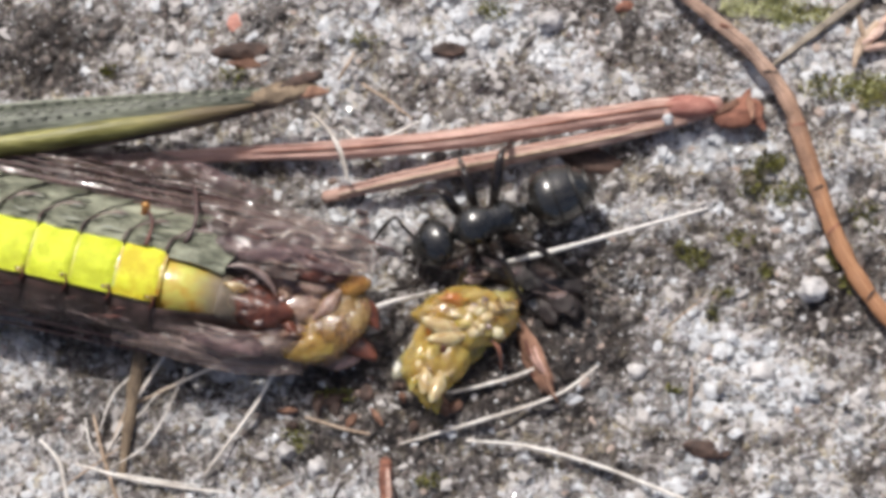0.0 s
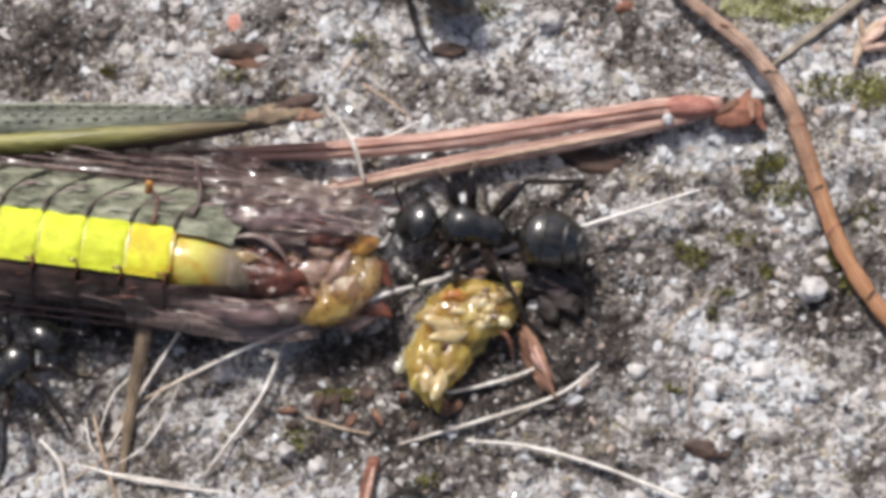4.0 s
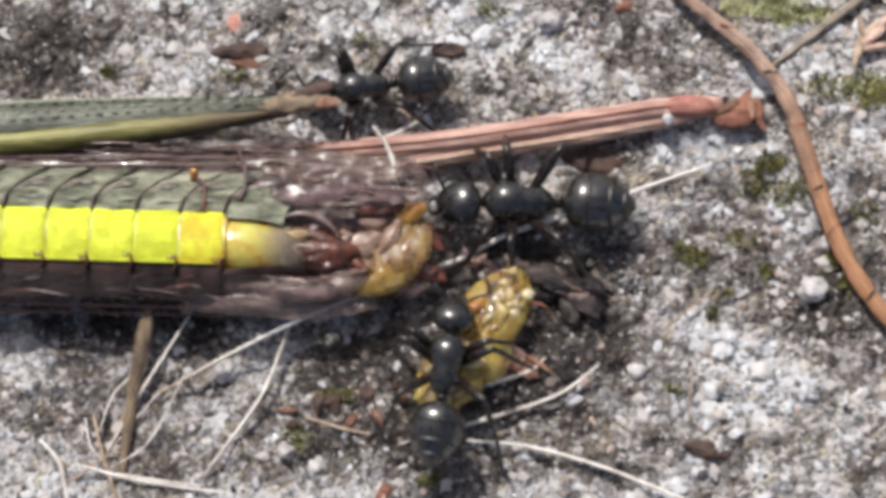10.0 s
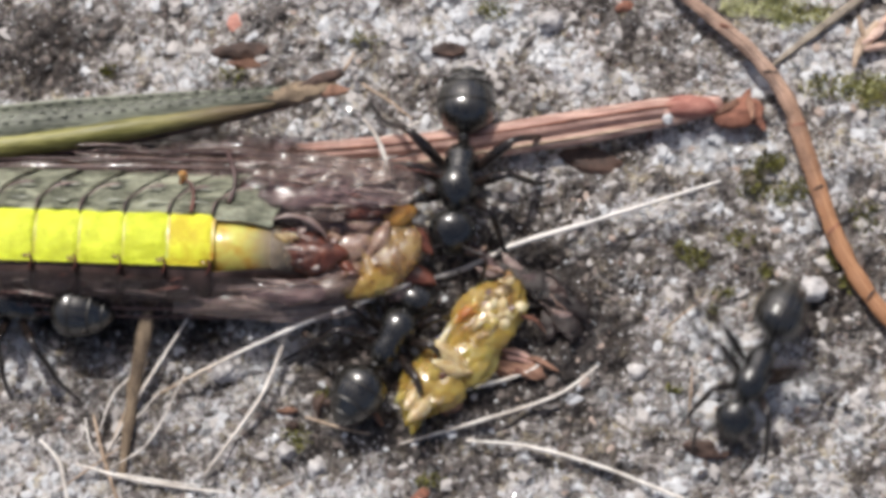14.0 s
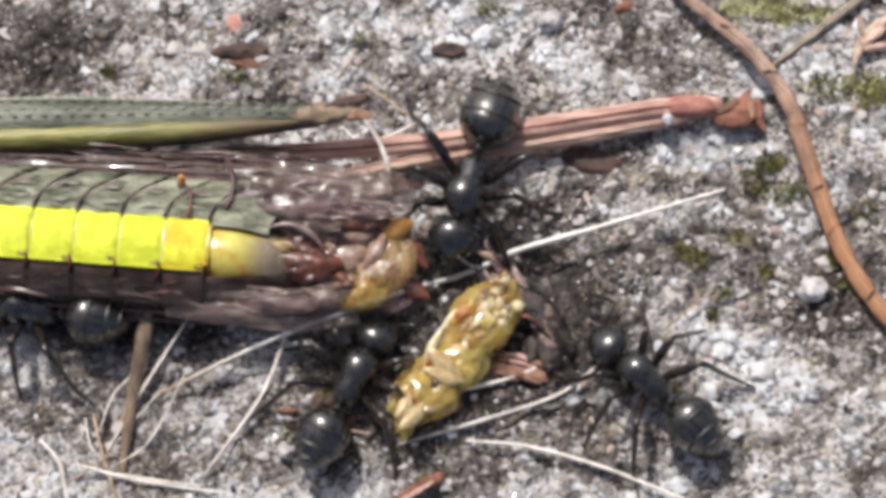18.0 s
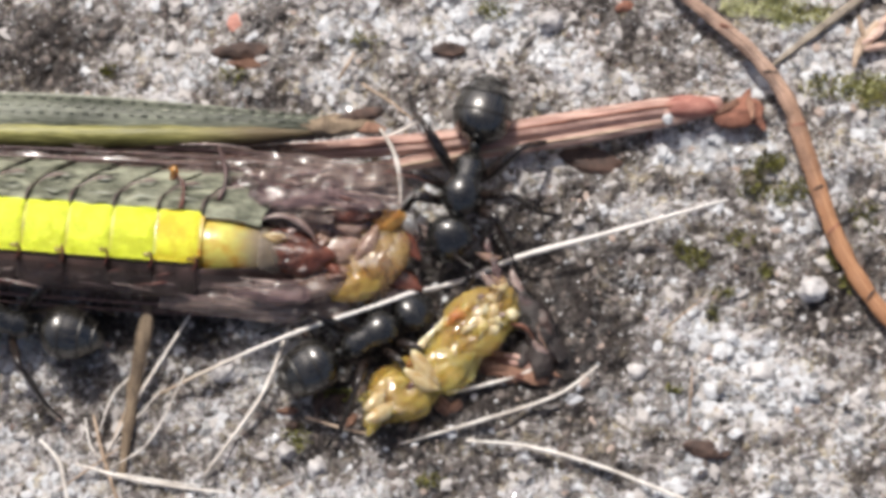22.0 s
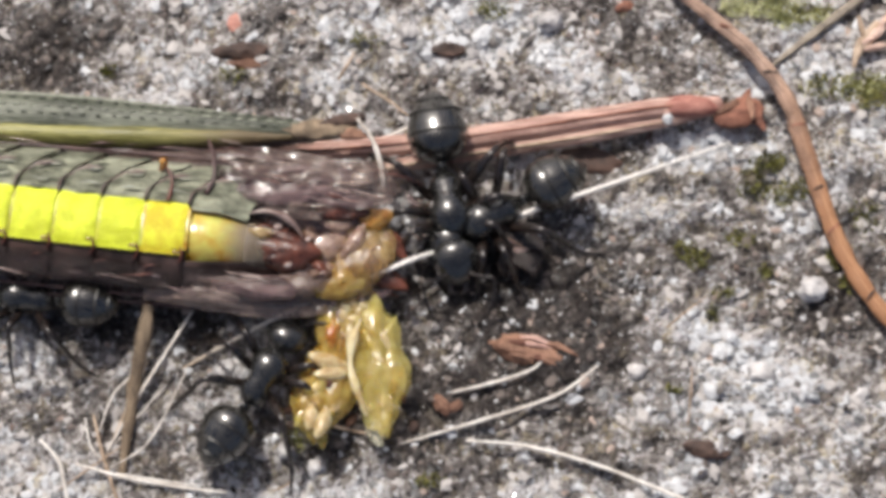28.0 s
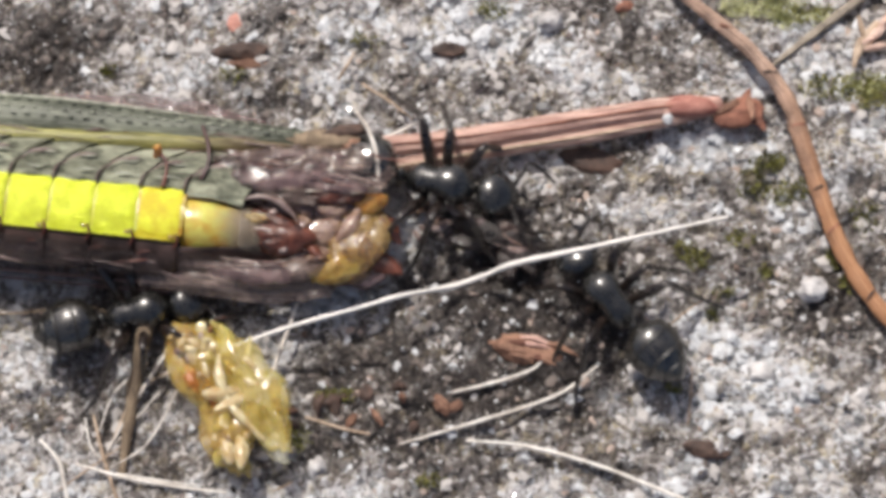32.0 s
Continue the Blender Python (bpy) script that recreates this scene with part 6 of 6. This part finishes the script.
BODY = [(0, -9.33, -1.93, 0.20, -13.0), (0.5, -8.88, -1.03, 0.20, -10.0), (1, -8.62, 0.20, 0.20, -7.0), 
    (1.5, -8.88, -0.23, 0.20, -7.0), (2, -8.89, 0.10, 0.20, -7.0), (2.5, -8.95, 0.26, 0.20, -8.0), 
    (3, -8.90, -0.97, 0.20, -8.5), (3.5, -9.02, -1.05, 0.20, -8.5), (4.5, -9.02, -1.25, 0.20, -6.0), 
    (5.5, -9.01, -1.38, 0.20, -4.0), (6, -8.84, -1.01, 0.20, -3.8), (6.5, -8.00, 0.85, 0.20, -2.5), 
    (7, -8.03, 0.28, 0.20, -1.0), (7.5, -8.22, -0.23, 0.20, -1.0), (8, -7.95, -0.31, 0.20, -1.0), 
    (8.5, -8.01, -0.92, 0.20, -2.0), (9, -7.65, -0.57, 0.20, -1.5), (9.5, -7.03, -0.86, 0.20, -2.0), 
    (10, -7.31, -0.62, 0.20, -1.8), (10.5, -7.58, -0.47, 0.20, -1.0), (11, -7.47, -0.47, 0.20, -1.0), 
    (12, -7.69, -0.41, 0.20, -1.0), (13, -7.80, -0.59, 0.20, -1.5), (13.5, -7.63, -0.74, 0.20, -2.0), 
    (14, -7.68, -0.70, 0.20, -2.0), (14.5, -7.77, -0.88, 0.20, -2.5), (16.5, -7.82, -1.07, 0.20, -4.0), 
    (17, -8.04, -1.21, 0.20, -5.0), (17.5, -7.95, -1.07, 0.20, -5.0), (18, -7.83, -0.88, 0.20, -4.5), 
    (19, -8.07, -0.80, 0.20, -5.0), (20, -8.00, -0.76, 0.20, -5.0), (21, -8.00, -0.80, 0.20, -5.5), 
    (21.5, -8.17, -0.64, 0.20, -5.5), (22, -8.08, -0.59, 0.20, -4.5), (23, -8.11, -0.55, 0.20, -4.8), 
    (24, -8.21, -0.55, 0.20, -5.0), (25, -8.17, -0.55, 0.20, -5.0), (25.5, -8.34, -0.45, 0.20, -5.0), 
    (27.5, -8.18, -0.16, 0.20, -6.0), (28, -8.53, -0.33, 0.20, -6.5), (28.5, -8.37, -0.38, 0.20, -5.5), 
    (29, -8.77, -0.33, 0.20, -5.5), (29.5, -8.80, -0.34, 0.20, -5.5), (30, -8.76, -0.26, 0.20, -5.0), 
    (30.5, -8.50, -0.08, 0.20, -5.0), (31, -8.94, -0.44, 0.20, -6.5), (31.5, -8.82, 0.10, 0.20, -5.5), 
    (32, -8.71, 0.16, 0.20, -6.0)]
FEMUR = [(0, -4.86, 4.91, 0.0, 7.3), (1, -4.57, 4.19, 0.0, 0.6), (2, -4.56, 3.99, 0.0, 1.1), (3, -4.85, 4.19, 0.0, 2.9),
    (6, -5.61, 3.88, 0.0, 2.1), (7, -5.61, 3.99, 0.0, 2.5), (8, -5.05, 4.50, 0.0, 4.4), (9, -4.38, 4.66, 0.0, 5.6),
    (11, -4.47, 4.44, 0.0, 3.8), (13, -4.25, 5.01, 0.0, 8.7), (14.5, -4.14, 4.93, 0.0, 6.7),
    (16.5, -3.71, 4.19, 0.0, 2.7), (19, -3.09, 4.09, 0.0, 0.5), (23, -2.84, 3.54, 0.0, -2.6),
    (25, -2.84, 3.38, 0.0, -3.1), (28, -3.51, 3.48, 0.0, -3.1), (30, -3.13, 3.74, 0.0, -2.0),
    (32, -3.40, 3.10, 0.0, -4.6),]
PIECE = [(0, 0.84, -3.94, 0.5, 47), (1, 0.93, -3.55, 0.5, 47), (2, 0.90, -3.81, 0.5, 47), (3, 0.84, -3.84, 0.5, 47),
    (3.5, 0.84, -3.84, 0.5, 48), (5.5, 0.67, -3.22, 0.5, 55), (6, 0.96, -2.83, 0.5, 60), (7, 1.43, -2.44, 0.5, 62),
    (8, 1.24, -3.12, 0.5, 62), (9, 1.51, -4.00, 0.5, 64), (10, 1.05, -3.90, 0.5, 62), (11, 0.77, -3.90, 0.5, 60),
    (13, 0.76, -4.10, 0.5, 57), (14.5, 0.86, -4.10, 0.5, 55), (17, 0.58, -4.19, 0.5, 54), (19, 0.11, -4.29, 0.5, 50),
    (20, -0.26, -4.00, 0.5, 42), (21, -0.35, -4.39, 0.5, 44), (23, -0.17, -4.58, 0.5, 44), (25, -0.73, -4.39, 0.5, 31),
    (25.5, -0.91, -4.58, 0.5, 35), (26.5, -1.75, -4.58, 0.5, 55), (27.5, -2.68, -4.58, 0.5, 76),
    (28, -2.77, -4.58, 0.5, 80), (29, -2.96, -4.97, 0.5, 86), (30, -3.63, -5.92, 0.5, 92),
    (30.5, -4.52, -5.92, 0.5, 96), (31, -6.18, -6.21, 0.5, 102), (31.5, -6.09, -6.12, 0.5, 100),
    (32, -7.27, -5.89, 0.5, 108),]
LOBE_WEDGE = [(0, -0.16, -4.15, 0.82, 80), (1, -0.05, -3.95, 0.82, 80), (2, -0.11, -4.10, 0.82, 80), (3.5, -0.14, -4.10, 0.82, 80), (5.5, 0.02, -3.61, 0.82, 78), (6, -0.08, -3.52, 0.82, 76), (6.5, 0.02, -2.63, 0.82, 78), (7, 0.02, -3.42, 0.82, 80), 
    (8, 0.30, -3.42, 0.82, 75), (9, 0.30, -5.17, 0.82, 70), (10, 0.30, -4.78, 0.82, 62), (11, -0.26, -4.98, 0.82, 58), (12, -0.17, -5.17, 0.82, 58), (14.5, -0.26, -4.98, 0.82, 56), 
    (17, -0.51, -5.17, 0.82, 56), (19, -0.73, -5.27, 0.82, 52), (20, -1.77, -4.49, 0.82, 35), (21, -1.39, -5.17, 0.82, 42), (23, -1.29, -5.27, 0.82, 42), (24, -1.48, -5.36, 0.82, 38), 
    (24.5, -1.48, -5.17, 0.82, 40), (25, -1.86, -4.88, 0.82, 25), (25.5, -2.17, -5.46, 0.82, 50), (27.5, -3.78, -5.37, 0.85, 82), (28, -3.91, -5.37, 0.85, 80), (29, -4.03, -6.53, 0.85, 72), 
    (30, -4.32, -6.81, 0.85, 72), (31, -6.23, -6.43, 0.85, 98), (31.5, -6.32, -6.53, 0.85, 95), (32, -6.97, -6.43, 0.85, 102)]
LOBE_LONG = [(0, 0.62, -3.15, 0.45, 34), (1, 0.75, -2.75, 0.45, 36), (2, 0.66, -3.0, 0.45, 34), (3.5, 0.62, -2.95, 0.45, 34), (5.5, 1.25, -2.71, 0.75, 50), (6, 1.48, -2.61, 0.75, 62), (6.5, 1.53, -2.22, 0.75, 70), (7, 1.82, -2.61, 0.75, 68), 
    (8, 1.53, -2.91, 0.75, 70), (9, 1.81, -3.40, 0.75, 72), (10, 1.39, -3.59, 0.75, 62), (11, 1.05, -3.89, 0.75, 55), (12, 1.24, -3.79, 0.75, 50), (14.5, 0.96, -3.79, 0.75, 52), 
    (17, 0.72, -3.89, 0.75, 52), (19, 0.58, -3.79, 0.75, 50), (20, -0.17, -3.98, 0.75, 25), (21, 0.11, -4.02, 0.75, 42), (23, 0.40, -3.98, 0.75, 42), (24, 0.30, -4.14, 0.75, 38), 
    (24.5, 0.21, -4.08, 0.75, 38), (25, -0.26, -4.08, 0.75, 28), (25.5, -1.02, -4.18, 0.75, 50), (27.5, -1.99, -4.36, 1.05, 96), (28, -2.10, -4.42, 1.05, 92), (29, -2.39, -5.33, 1.05, 92), 
    (30, -2.65, -5.66, 1.05, 97), (31, -5.14, -6.19, 1.05, 108), (31.5, -5.21, -5.62, 1.05, 106), (32, -6.24, -5.23, 1.05, 116)]
LOBE_AMBER = [(0, 0.95, -2.75, 0.98, -4), (1, 1.1, -2.35, 0.98, 6), (2, 1.0, -2.6, 0.98, 0), (3.5, 0.95, -2.55, 0.98, 5), (5.5, 1.53, -1.89, 0.98, 30), (6, 1.54, -1.30, 0.98, 55), (6.5, 1.63, -0.70, 0.98, 60), (7, 1.82, -1.30, 0.98, 62), 
    (8, 1.63, -1.39, 0.98, 60), (9, 1.97, -2.09, 0.98, 60), (10, 1.81, -2.38, 0.98, 50), (11, 1.53, -2.44, 0.98, 45), (12, 1.62, -2.68, 0.98, 42), (14.5, 1.55, -2.68, 0.98, 42), 
    (17, 1.40, -2.72, 0.98, 42), (19, 1.40, -2.68, 0.98, 42), (20, 0.83, -2.88, 0.98, 15), (21, 1.21, -2.78, 0.98, 38), (23, 1.24, -2.78, 0.98, 38), (24, 1.43, -3.17, 0.98, 36), 
    (24.5, 1.39, -3.07, 0.98, 36), (25, 1.06, -2.72, 0.98, 18), (25.5, 0.08, -2.88, 0.98, 45), (27.5, -3.14, -2.61, 0.75, 85), (28, -3.18, -2.77, 0.75, 86), (29, -3.46, -4.08, 0.75, 90), 
    (30, -3.74, -4.47, 0.75, 92), (31, -7.56, -5.19, 0.90, 122), (31.5, -6.93, -4.22, 0.90, 112), (32, -8.15, -4.22, 0.90, 115)]
SCRAP = [(0, 2.95, -1.15, 0.00, -4), (3.5, 2.95, -1.05, 0.00, -4), (5.5, 3.27, -0.91, 0.00, 0), 
    (7, 3.85, -0.31, 0.00, -20), (8, 3.66, 0.09, 0.00, -30), (9.5, 3.84, -0.91, 0.00, -5), 
    (11, 3.36, -1.31, 0.00, -10), (12, 3.45, -1.41, 0.00, -18), (14.5, 3.35, -1.61, 0.00, -25), 
    (17, 3.35, -2.21, 0.00, -40), (20, 2.96, -2.51, 0.00, -45), (24, 3.15, -2.90, 0.00, -50), 
    (25.5, 2.95, -3.30, 0.00, -45), (27.5, 1.72, 0.54, 0.00, -10), (32, 1.71, 0.54, 0.00, -10)]
# seconds, place, rise of the far end, turn
STRAW = [(0, -10.38, -5.53, 0.10, 0, 18.8), (1, -10.38, -5.53, 0.10, 0, 22.5), (2, -10.38, -5.53, 0.10, 0, 22.3), 
    (3, -10.38, -5.53, 0.10, 0, 20.2), (3.5, -10.38, -5.53, 0.10, 0, 20.5), (5.5, -10.38, -5.53, 0.10, 0, 25), 
    (6, -10.38, -5.53, 0.10, 0, 28.2), (7, -10.38, -5.53, 0.10, 0, 28.2), (8, -10.38, -5.53, 0.10, 0, 27), 
    (9, -9.68, -5.22, 0.10, 0, 22.6), (11, -9.68, -5.22, 0.10, 0, 22.7), (13, -9.68, -5.22, 0.10, 0, 21.3), 
    (14.5, -9.68, -5.22, 0.10, 0, 20.5), (17, -9.68, -5.22, 0.10, 0, 18.9), (19, -9.68, -5.22, 0.10, 0, 20.8), 
    (20, -9.68, -5.22, 0.10, 0, 17.7), (21, -9.68, -5.22, 0.10, 0, 18.8), (23, -9.68, -5.22, 0.10, 0, 18.8), 
    (24, -9.68, -5.22, 0.10, 0, 18.4), (25, -9.68, -5.22, 0.10, 0, 19.4), (25.5, -9.68, -5.22, 0.10, 0, 19.2), 
    (27.5, -9.24, -4.18, 0.00, 5, 10.5), (27.9, -9.24, -4.35, -0.40, 5, 22.2), (28.3, -9.22, -4.57, -0.40, 5, 16.1), 
    (28.7, -8.70, -4.91, -0.40, 5, 21.9), (29.1, -8.51, -4.71, -0.30, 5, 19.7), (29.5, -9.10, -4.76, 0.00, 5, 18), 
    (30, -9.31, -4.67, 0.00, 5, 16.9), (30.8, -9.70, -4.95, 0.00, 5, 17.1), (31.2, -10.10, -4.97, 0.00, 5, 16.5), 
    (32, -10.20, -4.82, 0.00, 5, 14.3)]
HAIR = [(0, -4.40, 3.96, 2.6, -58.0), (1, -4.25, 4.16, 2.6, -60.0), (3, -3.97, 4.16, 2.6, -58.0),
    (6, -3.87, 3.96, 2.6, -60.0), (8, -3.11, 3.96, 2.6, -62.0), (9, -2.20, 3.45, 2.6, -68.0),
    (11, -2.54, 3.56, 2.6, -68.0), (13, -2.69, 3.76, 2.6, -66.0), (19, -2.63, 3.66, 2.6, -66.0),
    (23, -2.01, 3.35, 2.6, -72.0), (25, -2.16, 3.66, 2.6, -72.0), (28, -2.88, 3.76, 2.6, -66.0),
    (30, -2.96, 3.76, 2.6, -64.0), (32, -2.96, 4.06, 2.6, -68.0),]
STICK = [(0, -1.90, -8.34, -0.05, 3.0), (1, -2.08, -8.68, -0.05, 3.0), (2, -2.59, -8.26, -0.05, -6.0),
    (3, -2.53, -8.26, -0.05, -12.0), (5.5, -2.50, -8.30, -0.05, -12.0), (6, -2.50, -8.30, -0.05, -12.0),
    (8, -2.46, -8.45, -0.05, -15.0), (10, -2.21, -9.16, -0.05, -20.0), (14, -1.19, -9.16, -0.05, -40.0),
    (17, -0.78, -8.45, -0.05, -58.0), (18, -0.86, -8.42, -0.05, -58.0), (18.5, -0.72, -9.06, -0.05, -60.0),
    (19, -0.54, -10.19, -0.05, -60.0), (32, -0.44, -10.57, -0.05, -60.0),]


def flat_rows(rows):
    return [(t, at(x, y, z, 0, 0, a)) for t, x, y, z, a in rows]


def walk_ant(ob, rows, seed):
    turned_rows, last = [], None
    for t, x, y, z, p, a in rows:
        if last is not None:
            while a - last > 180:
                a -= 360
            while a - last < -180:
                a += 360
        last = a
        turned_rows.append((t, x, y, z, p, a))
    full = []
    for a, b in zip(turned_rows, turned_rows[1:]):
        full.append(a)
        n = int(abs(b[5] - a[5]) // 70)
        for k in range(1, n + 1):
            f = k / (n + 1)
            full.append(tuple(p + (q - p) * f for p, q in zip(a, b)))
    full.append(turned_rows[-1])
    if full[-1][0] < 32:
        full.append((32.0,) + full[-1][1:])
    walk(ob, [(t, at(x, y, z, 0, p, a)) for t, x, y, z, p, a in full])
    r = random.Random(seed)
    k = 0
    for o in ob.children:
        kind = o.name.split(".")[0]
        base = o.matrix_basis.copy()
        if kind == "leg":
            k += 1
            beat = []
            for i in range(65):
                t = i * 0.5
                p, q = between(full, max(0, t - 0.25)), between(full, min(32, t + 0.25))
                pace = math.hypot(q[0] - p[0], q[1] - p[1])
                swing = min(22, 5 + 5 * pace) * math.sin(i * 2.1 + math.pi * (k % 2)) + r.uniform(-5, 5)
                beat.append((t, base @ pose(0, 0, 0, r.uniform(-3, 3), 0, swing)))
            walk(o, beat)
        elif kind in ("gaster", "head"):
            amp = 5 if kind == "gaster" else 7
            walk(o, [(t, base @ pose(0, 0, 0, 0, r.uniform(-amp, amp) + (6 if kind == "gaster" else 0), r.uniform(-amp, amp))) for t in range(0, 33)])


def motions():
    walk(dead_insect, flat_rows(BODY))
    times = sorted({r[0] for r in BODY} | {r[0] for r in FEMUR})
    rel = []
    for t in times:
        bx, by, bz, ba = between(BODY, t)
        fx, fy, fz, fa = between(FEMUR, t)
        rel.append((t, at(bx, by, bz, 0, 0, ba).inverted() @ at(fx, fy, fz, 0, 0, fa)))
    walk(femur, rel)
    walk(torn, flat_rows(PIECE))
    for lobe, rows in zip(torn_lobes, (LOBE_WEDGE, LOBE_LONG, LOBE_AMBER)):
        steps = []
        for t in sorted({r[0] for r in PIECE} | {r[0] for r in rows}):
            px, py, pz, pa = between(PIECE, t)
            x, y, z, a = between(rows, t)
            steps.append((t, at(px, py, pz, 0, 0, pa).inverted() @ at(x, y, z, 0, 0, a)))
        walk(lobe, steps)
    walk(long_straw, [(t, at(x, y, z, 0, -p, a)) for t, x, y, z, p, a in STRAW])
    walk(hair, flat_rows(HAIR))
    walk(stick, flat_rows(STICK))
    walk(low_needle, [(t, at(0, 0, 0, 0, 0, a)) for t, a in ((0, 1.6), (1, 1.2), (2, 0.4), (3, 0.8), (3.5, 0.8), (5.5, 0.2), (6.0, -0.7), (8, -1.0), (32, -1.0))])
    walk(scrap, flat_rows(SCRAP))
    fx, fy = (3.06, -3.61)
    fz = float(height(fx, fy))
    walk(big_flake, [(t, at(fx + dx, fy + dy, fz + up, roll, 0, a)) for t, dx, dy, up, roll, a in
                     ((0, 0.15, -0.35, 0.2, 60, -66), (5.5, 0.15, -0.3, 0.2, 60, -66), (8, -0.6, -0.3, 0.1, 30, -40), (10, -1.0, -0.3, 0, 0, -25), (17, -0.75, -0.6, 0, 0, -16),
                      (25.3, -0.8, -0.65, 0, 0, -18), (26.5, -0.2, 0.0, 0, 0, -14), (32, -0.2, 0.0, 0, 0, -14))])
    for k, rows in enumerate((ROWS_A, ROWS_B, ROWS_C, ROWS_E, ROWS_F, ROWS_G)):
        walk_ant(ANTS[k], rows, 70 + k)


motions()
